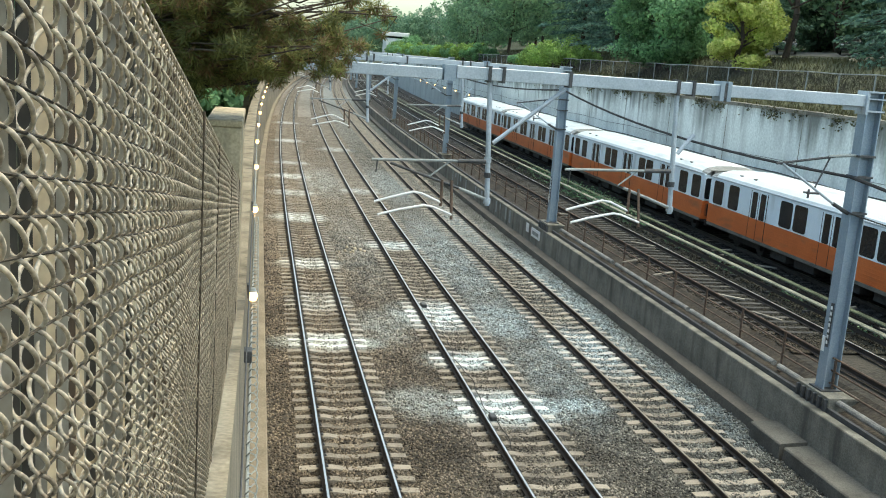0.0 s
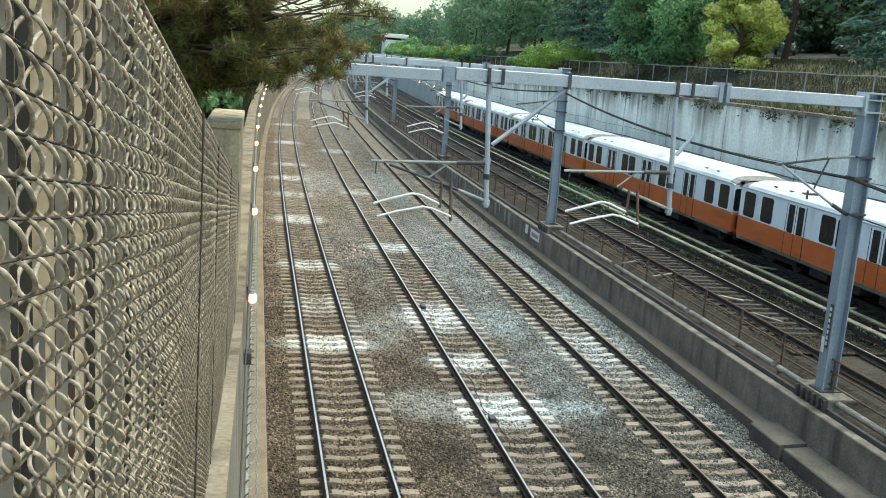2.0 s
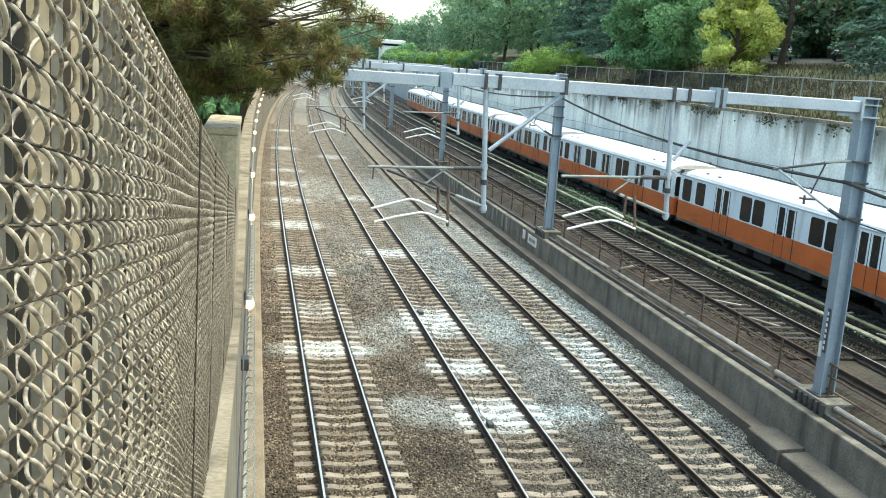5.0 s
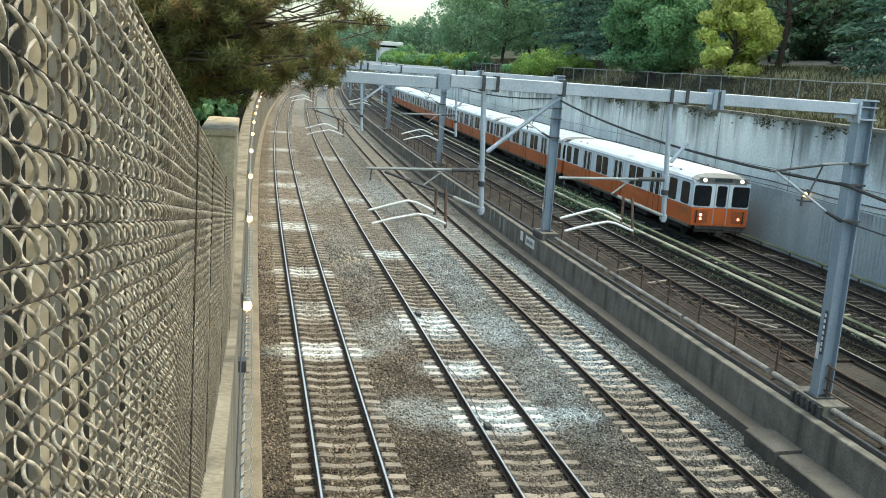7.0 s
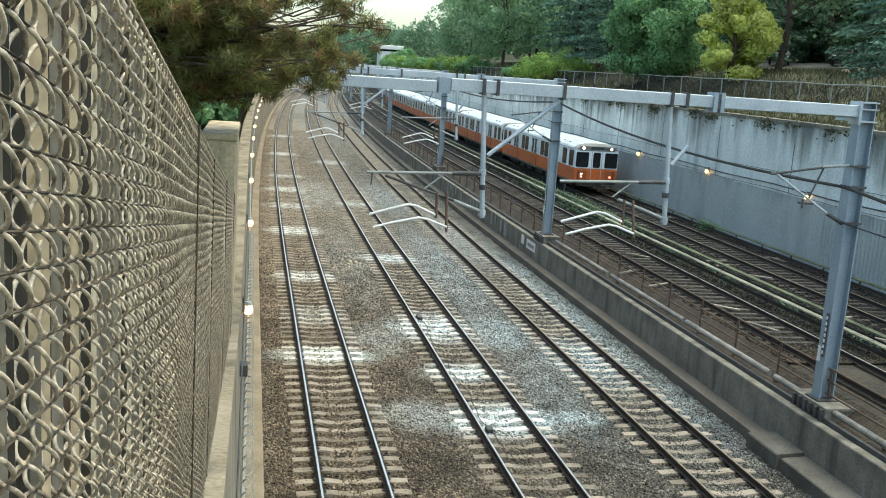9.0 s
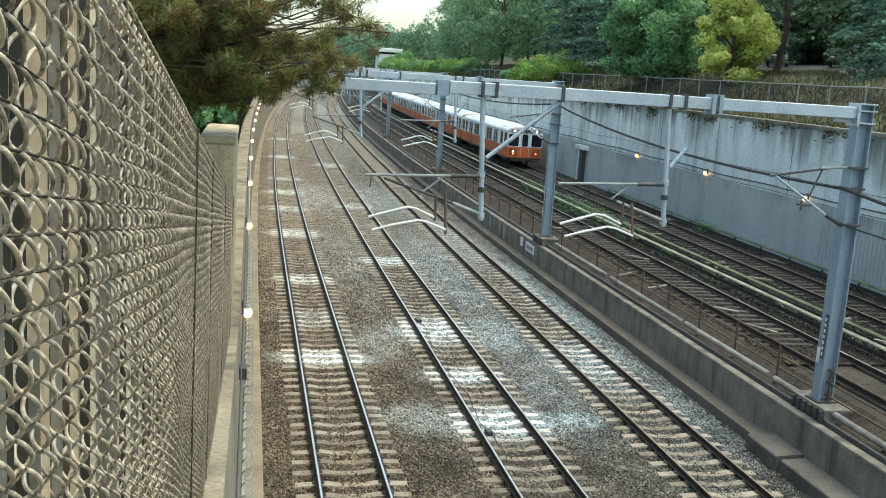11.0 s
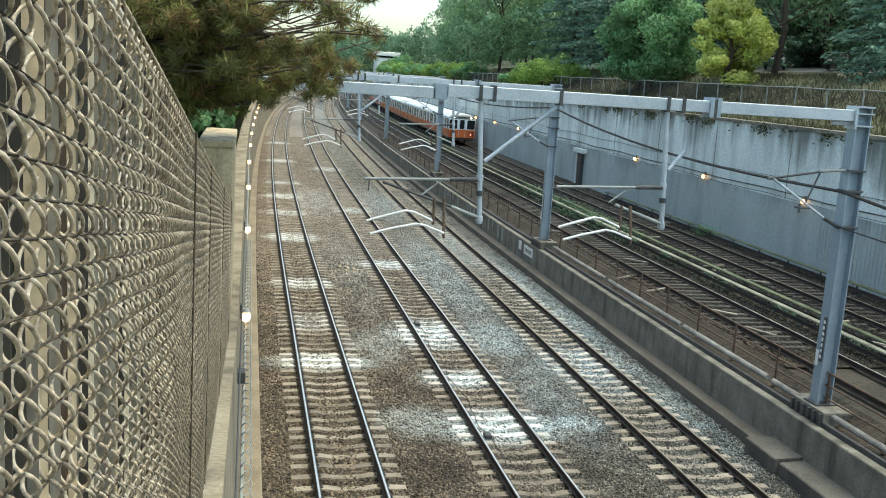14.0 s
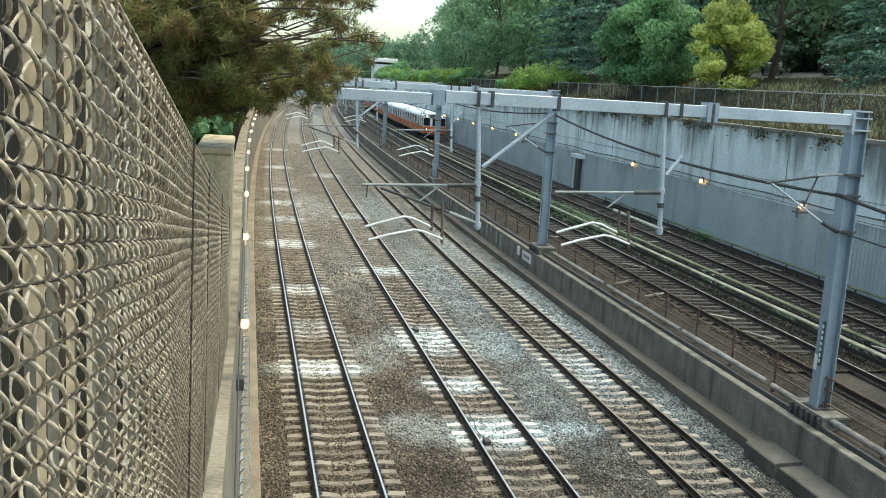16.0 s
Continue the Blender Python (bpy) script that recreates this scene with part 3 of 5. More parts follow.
def cantilever(parent, x, short):
    """Drop tube with its arms and the two bent steady arms; x is the tube's foot, x to the left of it the track."""
    part("drop_tube", rod(bmesh.new(), (x - 0.16, 0, 8.68), (x, 0, 5.84), 0.06, 10), steel, parent, smooth=False)
    for z in (6.9, 6.55, 5.95):
        part("clamp", rod(bmesh.new(), (x - 0.06 * (z - 5.8), 0, z - 0.06), (x - 0.06 * (z - 5.8), 0, z + 0.06), 0.085, 10), dark_steel if z == 6.55 else steel, parent)
    bm = bmesh.new()
    rod(bm, (x - 2.72, -0.05, 6.78), (x - 0.75, -0.05, 6.84), 0.032, 8)
    part("top_arm", bm, conduit_mat, parent)
    part("top_insulator", rod(bmesh.new(), (x - 0.78, -0.05, 6.84), (x - 0.12, -0.05, 6.86), 0.05, 10), dark_steel, parent)
    if short:
        part("brace_arm", rod(bmesh.new(), (x - 1.25, -0.05, 6.41), (x - 0.7, -0.05, 6.22), 0.036, 8), conduit_mat, parent)
    else:
        part("brace_arm", rod(bmesh.new(), (x - 2.3, -0.05, 6.72), (x - 0.7, -0.05, 6.22), 0.03, 8), dark_steel, parent)
    part("brace_insulator", rod(bmesh.new(), (x - 0.7, -0.05, 6.22), (x - 0.08, -0.05, 6.0), 0.04, 10), conduit_mat, parent)
    part("tie_rod", rod(bmesh.new(), (x - 0.95, -0.05, 6.82), (x - 1.4, -0.05, 6.46), 0.02, 6), conduit_mat, parent)
    for o, low in ((0.0, 0.0), (0.22, -0.26)):
        bm = bmesh.new()
        tube(bm, [(x - 2.62 + o * 0.3, -0.1 - o, 5.84 + low), (x - 2.2 + o * 0.4, -0.1 - o, 5.97 + low), (x - 1.75 + o, -0.1 - o, 6.1 + low),
                  (x - 1.55 + o, -0.1 - o, 6.07 + low), (x - 1.1 + o, -0.1 - o, 5.88 + low * 0.9)], 0.03, 6)
        part("steady_arm", bm, white_insulator, parent, "white bent steady arm")
        part("dropper", rod(bmesh.new(), (x - 1.1 + o, -0.1 - o, 5.8 + low), (x - 1.1 + o, -0.08, 6.4), 0.034, 8), rust, parent)
    part("end_hanger", rod(bmesh.new(), (x - 2.6, -0.1, 6.78), (x - 2.62, -0.1, 6.5), 0.014, 5), dark_steel, parent)


def portal(y, dx=0.0):
    p = thing("catenary_portal", pose(dx + bend(y), y, 0, 0, 0, heading(y)), "blue-grey steel portal frame carrying overhead line arms over the tracks", "catenary portal", "portals over the mainline")
    px_ = 14.65
    part("pole", h_section(bmesh.new(), px_, 0, 1.5, 9.02), pole_blue, p)
    part("pole_head", boxes((px_ - 0.24, px_ + 0.24, -0.23, 0.23, 9.02, 9.06), (px_ - 0.24, px_ + 0.24, -0.23, 0.23, 8.86, 8.89), (px_ - 0.24, px_ + 0.24, -0.23, 0.23, 8.56, 8.6),
                                (px_ - 0.26, px_ - 0.2, -0.22, 0.22, 8.5, 9.05)), steel, p)
    part("base_plate", boxes((px_ - 0.3, px_ + 0.3, -0.28, 0.28, 1.46, 1.5)), dark_steel, p)
    part("footing", boxes((14.29, px_ + 0.45, -0.75, 0.75, 0.9, 1.38), (14.27, px_ + 0.47, -0.78, 0.78, 1.38, 1.46)), low_wall_concrete, p, "ribbed concrete footing", bevel=0.01)
    for k in range(6):
        part("footing_rib", boxes((14.2, 14.288, -0.7 + 0.25 * k, -0.62 + 0.25 * k, 1.1, 1.4)), dark_steel, p)
    part("beam", boxes((-0.3, 3.98, -0.14, 0.14, 8.63, 8.88), (4.3, px_ - 0.26, -0.15, 0.15, 8.68, 8.96)), steel, p, bevel=0.012)
    part("splice", boxes((4.02, 4.28, -0.16, 0.16, 8.62, 8.965)), pole_blue, p)
    for x in (5.05, 5.37, 6.93, 9.55, 9.93, 10.72):
        part("collar", boxes((x - 0.035, x + 0.035, -0.19, 0.19, 8.64, 9.0)), dark_steel, p)
    part("gusset", boxes((px_ - 0.75, px_ - 0.26, -0.03, 0.03, 8.58, 8.68)), steel, p)
    part("splice_plate", boxes((10.58, 10.68, -0.2, 0.2, 8.58, 9.04), (10.76, 10.86, -0.2, 0.2, 8.58, 9.04)), pole_blue, p)
    cantilever(p, 5.26, False)
    cantilever(p, 9.76, True)
    for x in (5.26, 9.76):
        part("raking_brace", rod(bmesh.new(), (x + 0.02, 0, 7.28), ((x + 1.62) if x < 6 else x + 0.38, 0, 8.6 if x < 6 else 7.75), 0.05, 8), steel, p)
    # arms on the pole itself
    part("top_arm", rod(bmesh.new(), (12.35, -0.05, 7.19), (13.9, -0.05, 7.44), 0.03, 8), dark_steel, p)
    part("top_insulator", rod(bmesh.new(), (13.7, -0.05, 7.43), (14.42, -0.05, 7.49), 0.036, 10), conduit_mat, p)
    part("brace_arm", rod(bmesh.new(), (12.5, -0.05, 7.2), (14.0, -0.05, 6.28), 0.032, 8), steel, p)
    part("brace_insulator", rod(bmesh.new(), (14.0, -0.05, 6.28), (14.46, -0.05, 6.05), 0.05, 10), dark_steel, p)
    part("stay", rod(bmesh.new(), (13.75, -0.05, 7.42), (13.45, -0.05, 6.65), 0.024, 6), dark_steel, p)
    part("wire_clamp", boxes((13.2, 13.5, -0.2, 0.02, 6.5, 6.54), (13.2, 13.24, -0.2, -0.16, 6.4, 6.62)), dark_steel, p)
    for z in (7.46, 6.05, 6.95):
        part("band", boxes((px_ - 0.23, px_ + 0.23, -0.21, 0.21, z, z + 0.05)), dark_steel, p)
    # a dark number strip with marks that cannot be read
    part("number_strip", boxes((14.42, 14.446, -0.12, -0.02, 2.6, 3.75)), dark_steel, p, "black strip with worn white marks")
    for k in range(7):
        part("mark", boxes((14.412, 14.419, -0.105, -0.04, 2.68 + 0.15 * k, 2.77 + 0.15 * k)), white_insulator, p)
    part("notice", boxes((14.43, 14.447, 0.03, 0.15, 2.45, 2.85)), white_insulator, p, "pale notice plate")
    return p


first_portal = portal(21.3)
for y, dx in ((45.0, -0.2), (76.0, 0.0), (112.0, 0.0), (152.0, 0.0), (196.0, 0.0), (245.0, 0.0)):
    copy_thing(first_portal, pose(dx + bend(y), y, 0, 0, 0, heading(y)))

# feeder cables slung from pole to pole
POLES = ((-4.0, 6.2), (21.3, 6.95), (45.0, 7.95), (76.0, 7.95), (112.0, 7.95), (152.0, 7.95))


def slung(name, x, ends, sag, r, label, material):
    for (a, za), (b, zb) in zip(ends, ends[1:]):
        bm = bmesh.new()
        tube(bm, [(x + bend(a + (b - a) * k / 10), a + (b - a) * k / 10, za + (zb - za) * k / 10 - sag * 4 * (k / 10) * (1 - k / 10)) for k in range(11)], r, 6)
        tagged(part(name, bm, material), label, "cable", "cables along the poles")


slung("feeder_cable", 14.42, POLES, 0.42, 0.042, "thick black feeder cable slung between portal poles", rubber)
slung("earth_wire", 14.45, ((-4.0, 5.6), (21.3, 6.07)), 0.1, 0.018, "thin dark wire slung from a portal pole", rubber)

# ---------- wall lamps ----------


def wall_lamp(m, group):
    l = thing("wall_lamp", m, "glowing amber bulkhead lamp on a concrete wall", "lamp", group)
    part("bracket", boxes((-0.02, 0.05, -0.08, 0.08, -0.05, 0.22)), dark_steel, l)
    bm = bmesh.new()
    bmesh.ops.create_uvsphere(bm, u_segments=14, v_segments=8, radius=0.115, matrix=Matrix.Translation((0.12, 0, -0.02)) @ Matrix.Diagonal((0.8, 1, 0.95, 1)))
    part("globe", bm, lamp_glow, l, "glowing globe", smooth=True)
    part("cap", rod(bmesh.new(), (0.11, 0, 0.07), (0.11, 0, 0.14), 0.085, 12, 0.05), conduit_mat, l)
    return l


lampl = wall_lamp(pose(-0.08, 18.4, 4.34), "lamps along the left wall")
for i in range(1, 13):
    y = 18.4 + 10 * i
    copy_thing(lampl, pose(-0.08 + bend(y), y, 4.34, 0, 0, heading(y)))
lampr = wall_lamp(pose(24.85, 39.3, 4.58, 0, 0, 180), "lamps along the right wall")
for i in (1, 2, 5, 6, 7, 8, 9, 10, 11, 12, 13):
    y = 39.3 + 10 * i
    copy_thing(lampr, pose(24.85 + bend(y), y, 4.58, 0, 0, 180 + heading(y)))

# cables on the walls
for x, z, r, y0, nm in ((24.8, 4.74, 0.03, 10, "dark cable clipped along the pale wall"), (24.82, 4.5, 0.014, 10, "thin cable clipped along the pale wall"), (24.84, 5.35, 0.012, 10, "thin cable clipped along the pale wall")):
    bm = bmesh.new()
    tube(bm, [(x + bend(y), y, z + 0.04 * math.sin(y * 0.63)) for y in stations(y0, 300, 2.5)], r, 5)
    tagged(part("wall_cable", bm, dark_steel), nm, "cable", "cables on the walls")
bm = bmesh.new()
tube(bm, [(0.03 + bend(y), y, 4.12 + 0.02 * math.sin(y * 0.7)) for y in stations(8, 300, 3)], 0.022, 6)
tagged(part("wall_cable", bm, conduit_mat), "pale grey cable along the retaining wall", "cable", "cables on the walls")
bm = bmesh.new()
tube(bm, [(0.08 + 0.07 * math.cos(k * 0.9), 8 + k * 0.05, 4.12 + 0.1 * math.sin(k * 0.9)) for k in range(400)], 0.011, 4)
tagged(part("coiled_cable", bm, conduit_mat), "pale spiral of lashing round the wall cable", "cable", "cables on the walls")
bm = bmesh.new()
tube(bm, [(-0.03 + bend(y), y, 4.9) for y in stations(8, 200, 6)], 0.012, 5)
tagged(part("wall_cable", bm, dark_steel), "dark cable along the retaining wall", "cable", "cables on the walls")
for y, z in ((14.2, 4.5),):
    tagged(part("junction_box", boxes((-0.08, 0.05, y - 0.12, y + 0.12, z - 0.09, z + 0.09)), dark_steel, bevel=0.01), "small dark junction box on the retaining wall", "junction box", "junction boxes")

# ribs of the wall's lower face
sweep("lower_panel", [(24.84, 1.4), (24.83, 4.42), (24.9, 4.42), (24.9, 1.4)], stations(-6, FAR, 6), panel_concrete, wall_right, "smooth darker grey lower face")
first = None
for i in range(62):
    y = 22.0 + 0.26 * i
    m = pose(24.845 + bend(y), y, 0)
    if first is None:
        first = part("rib", boxes((-0.035, 0.02, -0.05, 0.05, 1.4, 4.4)), panel_concrete, wall_right)
        first.matrix_basis = m
    else:
        share("rib", first, m, wall_right)
coping = sweep("coping", [(24.78, 7.7), (24.78, 7.86), (25.55, 7.88), (25.55, 7.7)], stations(-6, FAR, 6), low_wall_concrete, wall_right, "mossy weathered coping")
first = None
for i in range(14):
    y = 26.0 + 7.5 * i
    m = pose(24.835 + bend(y), y, 0)
    if first is None:
        first = part("joint", boxes((0.002, 0.02, -0.012, 0.012, 4.45, 7.69)), low_wall_concrete, wall_right)
        first.matrix_basis = m
    else:
        share("joint", first, m, wall_right)

first = None
for i in range(40):
    y = 11.0 + 2.45 * i
    m = pose(13.972 + bend(y), y, 0)
    if first is None:
        first = part("joint", boxes((0.0, 0.02, -0.004, 0.004, 0.1, 1.05)), low_wall_concrete, wall_middle)
        first.matrix_basis = m
    else:
        share("joint", first, m, wall_middle)

# door niche in the tall wall
niche = thing("wall_door", pose(24.84 + bend(70), 70.0, 1.55), "rusty steel door under a concrete lintel in the pale wall", "door")
part("door_leaf", boxes((-0.05, 0.02, -0.2, 0.9, 0.02, 2.35)), rust, niche)
part("lintel", boxes((-0.35, 0.02, -1.0, 1.2, 2.45, 2.75)), grey_concrete, niche)
part("side_post", boxes((-0.3, 0.02, -0.45, -0.2, 0.0, 2.45)), dark_steel, niche)
part("side_post", boxes((-0.1, 0.02, 0.9, 1.2, 0.0, 2.45)), grey_concrete, niche)
# a signal cable lying in the middle track, a small box beside it, pale smears on the low wall
bm = bmesh.new()
tube(bm, [(6.42 + 0.07 * math.sin(k * 0.5) + 0.03 * math.sin(k * 1.3), 21.5 + 0.3 * k, -0.15) for k in range(46)], 0.012, 5)
tagged(part("track_cable", bm, rubber), "black signal cable snaking over the ties of the middle track", "cable")
tagged(part("track_box", boxes((6.32, 6.52, 34.4, 34.8, -0.2, -0.06)), dark_steel, bevel=0.02), "small dark connection box on the middle track", "junction box", "junction boxes")
tagged(part("track_box", boxes((6.32, 6.5, 23.2, 23.5, -0.2, -0.08)), dark_steel, bevel=0.02), "small dark connection box on the middle track", "junction box", "junction boxes")
rnd = random.Random(17)
for k in range(16):
    y, h = 51 + 1.15 * k + rnd.uniform(-0.4, 0.4), rnd.uniform(0.25, 0.75)
    if k in (4, 9, 10):
        continue
    part("pale_smear", boxes((13.965 + bend(y), 13.985 + bend(y), y - 0.09, y + 0.09 + rnd.uniform(0, 0.2), 0.95 - h, 0.98)), conduit_mat, wall_middle, "pale smear of old paint")
# white notice on the low wall
sign = thing("wall_notice", pose(13.97, 45.8, 0.72), "white notice board on the low concrete wall", "notice", kind="")
part("board", boxes((-0.03, 0.0, -0.75, 0.75, -0.25, 0.2)), white_insulator, sign)
part("mark", boxes((-0.034, -0.031, -0.55, 0.55, -0.12, 0.06)), conduit_mat, sign)
part("small_board", boxes((-0.03, 0.0, 1.3, 1.75, -0.2, 0.25)), white_insulator, sign)

# ---------- the train ----------
white_paint = mat("white_car_paint", (0.68, 0.76, 0.8), (0.82, 0.88, 0.9), 0.35, 0.7, 20, 0.03, streak=((0.5, 0.52, 0.52), (0.8, 1.5, 0.4), 0.55, 0.8))
roof_paint = mat("grey_white_roof", (0.54, 0.59, 0.6), (0.76, 0.81, 0.82), 0.42, 0.5, 25, 0.03, streak=((0.4, 0.41, 0.4), (1.2, 0.5, 1.0), 0.55, 0.8))
orange_paint = mat("orange_car_paint", (0.47, 0.1, 0.022), (0.64, 0.16, 0.04), 0.38, 0.8, 25, 0.03, streak=((0.28, 0.1, 0.045), (0.6, 0.7, 2.5), 0.55, 0.8))
sill_paint = mat("grimy_sill", (0.06, 0.055, 0.045), (0.2, 0.185, 0.155), 0.7, 1.5, 30, 0.1)
# Darker orange: shade of the recesses beside the end door, put into colour.
end_shade = mat("recess_shade_orange", (0.2, 0.06, 0.025), (0.36, 0.1, 0.035), 0.5, 2, 30, 0.05)
dome_grey = mat("grey_end_dome", (0.16, 0.16, 0.15), (0.3, 0.3, 0.28), 0.45, 1.5, 20, 0.05)
glass = mat("dark_window_glass", (0.008, 0.009, 0.01), (0.02, 0.022, 0.024), 0.12, 1.0, 10, 0.0)
glass.node_tree.nodes["Principled BSDF"].inputs["Specular IOR Level"].default_value = 0.3
chassis = mat("sooty_chassis", (0.012, 0.011, 0.01), (0.06, 0.052, 0.045), 0.85, 3, 30, 0.4)
head_glow = mat("headlamp_glow", (1, 0.9, 0.8), (1, 0.95, 0.9), 0.3, 3, 20, 0, emit=((1.0, 0.78, 0.7), 3.5))
tail_glow = mat("tail_lamp_glow", (1, 0.4, 0.3), (1, 0.5, 0.35), 0.3, 3, 20, 0, emit=((1.0, 0.2, 0.12), 2.2))
lamp_off = mat("unlit_lamp", (0.3, 0.28, 0.26), (0.45, 0.42, 0.4), 0.2, 3, 20, 0)
sign_dark = mat("destination_blind", (0.02, 0.03, 0.03), (0.06, 0.08, 0.08), 0.3, 8, 30, 0)
HALF, LONG = 1.46, 9.87
DOORS = (-5.35, 0.0, 5.35)
WINDOWS = (-9.0, -7.55, -3.2, -2.15, 2.15, 3.2, 7.55, 9.0)


def side_strip(name, outline, material, parent, label=""):
    """The same long strip on both sides of a car; outline: (out, z) from the centre line."""
    for s in (-1, 1):
        bm = bmesh.new()
        f = bm.faces.new([bm.verts.new((s * x, -LONG + 0.1, z)) for x, z in outline])
        far = bmesh.ops.extrude_face_region(bm, geom=[f])
        bmesh.ops.translate(bm, verts=[v for v in far["geom"] if isinstance(v, bmesh.types.BMVert)], vec=(0, 2 * LONG - 0.2, 0))
        bmesh.ops.recalc_face_normals(bm, faces=bm.faces[:])
        part(name, bm, material, parent, label)


def band(z0, z1, out, thick=0.05):
    return [(out - thick, z0), (out, z0), (out, z1), (out - thick, z1)]


def pane(w, h, t=0.02, r=0.12):
    """A window with rounded corners, in the y-z plane."""
    bm = bmesh.new()
    pts = []
    for cx, cy, a0 in ((w / 2 - r, h / 2 - r, 0), (-w / 2 + r, h / 2 - r, 90), (-w / 2 + r, -h / 2 + r, 180), (w / 2 - r, -h / 2 + r, 270)):
        for k in range(4):
            a = radians(a0 + 30 * k)
            pts.append((cx + r * math.cos(a), cy + r * math.sin(a)))
    f = bm.faces.new([bm.verts.new((-t / 2, y, z)) for y, z in pts])
    e = bmesh.ops.extrude_face_region(bm, geom=[f])
    bmesh.ops.translate(bm, verts=[v for v in e["geom"] if isinstance(v, bmesh.types.BMVert)], vec=(t, 0, 0))
    bmesh.ops.recalc_face_normals(bm, faces=bm.faces[:])
    return bm


def car(lit, label):
    c = thing("transit_car", Matrix.Identity(4), label, "train car", "cars of the train")
    # shell: white band, orange lower panels with ribs
    side_strip("upper_side", band(1.64, 2.84, HALF), white_paint, c, "white upper side panels")
    ribs = [(HALF - 0.05, 0.75), (HALF, 0.75)]
    for k in range(6):
        z = 0.84 + 0.13 * k
        ribs += [(HALF, z - 0.025), (HALF + 0.002, z - 0.012), (HALF + 0.002, z + 0.012), (HALF, z + 0.025)]
    side_strip("lower_side", ribs + [(HALF, 1.64), (HALF - 0.05, 1.64)], orange_paint, c, "orange ribbed lower side panels")
    side_strip("sill", band(0.66, 0.79, HALF + 0.015), sill_paint, c, "grey sill strip")
    side_strip("gutter", band(2.84, 2.9, HALF + 0.02, 0.08), steel, c, "grey rain gutter")
    # roof: rounded section, its ends sloping down
    prof = [(-HALF, 2.86), (-HALF + 0.06, 3.02), (-HALF + 0.3, 3.19), (-0.75, 3.3), (0, 3.34), (0.75, 3.3), (HALF - 0.3, 3.19), (HALF - 0.06, 3.02), (HALF, 2.86)]
    v, f = [], []
    ys = (-LONG - 0.02, -LONG + 0.5, -LONG + 1.4, LONG - 1.4, LONG - 0.5, LONG + 0.02)
    drop = (0.24, 0.08, 0.0, 0.0, 0.08, 0.24)
    for y, d in zip(ys, drop):
        v += [(x * (1 - d * 0.12), y, max(2.86, z - d * (z - 2.86) / 0.48)) for x, z in prof]
    for i in range(len(ys) - 1):
        for k in range(len(prof) - 1):
            f.append((i * 9 + k, i * 9 + k + 1, i * 9 + k + 10, i * 9 + k + 9))
    f += [tuple(range(9)), tuple(range(45, 54))[::-1]]
    part_roof = mesh_part("roof", v, [q[::-1] for q in f], [roof_paint, dome_grey], c, "grey-white rounded roof with grey sloping ends", index=[1] * 8 + [0] * 24 + [1] * 8 + [1, 1])
    for y in (-7.6, -6.4, 6.4, 7.6):
        part("roof_vent", boxes((-1.2, -1.0, y - 0.12, y + 0.12, 3.1, 3.21)), dark_steel, part_roof)
    # windows and doors
    first = None
    for s in (-1, 1):
        for y in WINDOWS:
            m = pose(s * (HALF + 0.004), y, 2.22)
            if first is None:
                first = part("window", pane(0.9, 1.04), glass, c, "dark tinted window")
                first.matrix_basis = m
            else:
                share("window", first, m, c, "dark tinted window")
    for s in (-1, 1):
        for y in DOORS:
            for o in (-0.34, 0.34):
                d = part("door", boxes((s * HALF - 0.012, s * HALF + 0.012, y + o - 0.325, y + o + 0.325, 1.64, 2.76)), white_paint, c, "sliding door leaf")
                part("door_panel", boxes((s * HALF - 0.014, s * HALF + 0.014, y + o - 0.325, y + o + 0.325, 0.77, 1.64)), orange_paint, d)
                w = part("door_window", pane(0.42, 1.1, 0.034, 0.05), glass, d)
                w.matrix_basis = pose(s * (HALF + 0.002), y + o, 2.2)
            part("door_seam", boxes((s * HALF - 0.02, s * HALF + 0.02, y - 0.015, y + 0.015, 0.76, 2.76), (s * HALF - 0.02, s * HALF + 0.016, y - 0.69, y - 0.665, 0.76, 2.78), (s * HALF - 0.02, s * HALF + 0.016, y + 0.665, y + 0.69, 0.76, 2.78)), rubber, c)
    # ends
    for e in (-1, 1):
        ym = e * LONG
        lo, hi = sorted((ym - e * 0.12, ym))
        part("end_upper", boxes((-HALF, HALF, lo, hi, 1.62, 2.88)), white_paint, c, "white upper car end", bevel=0.03)
        part("end_lower", boxes((-HALF, HALF, lo, hi, 0.75, 1.615)), orange_paint, c, "orange lower car end", bevel=0.03)
        part("sign_band", boxes((-1.22, 1.22, min(ym, ym + e * 0.02), max(ym, ym + e * 0.02), 2.78, 3.08)), dome_grey, c, "grey band over the windscreen", bevel=0.008)
        part("destination_sign", boxes((-0.45, 0.45, min(ym, ym + e * 0.03), max(ym, ym + e * 0.03), 2.88, 3.06)), sign_dark, c)
        for x, w in ((-0.98, 0.86), (0.98, 0.86), (0.0, 0.5)):
            g = part("windscreen" if x else "end_door_window", pane(w, 0.98 if x else 1.0, 0.03, 0.1), glass, c)
            g.matrix_basis = pose(x, ym + e * 0.006, 2.2, 0, 0, 90)
        part("end_door", boxes((-0.36, -0.32, min(ym, ym + e * 0.02), max(ym, ym + e * 0.02), 0.8, 2.8), (0.32, 0.36, min(ym, ym + e * 0.02), max(ym, ym + e * 0.02), 0.8, 2.8)), steel, c)
        part("anticlimber", boxes((-1.25, 1.25, min(ym, ym + e * 0.12), max(ym, ym + e * 0.12), 0.6, 0.76), (-1.25, 1.25, min(ym, ym + e * 0.1), max(ym, ym + e * 0.1), 0.48, 0.56)), chassis, c)
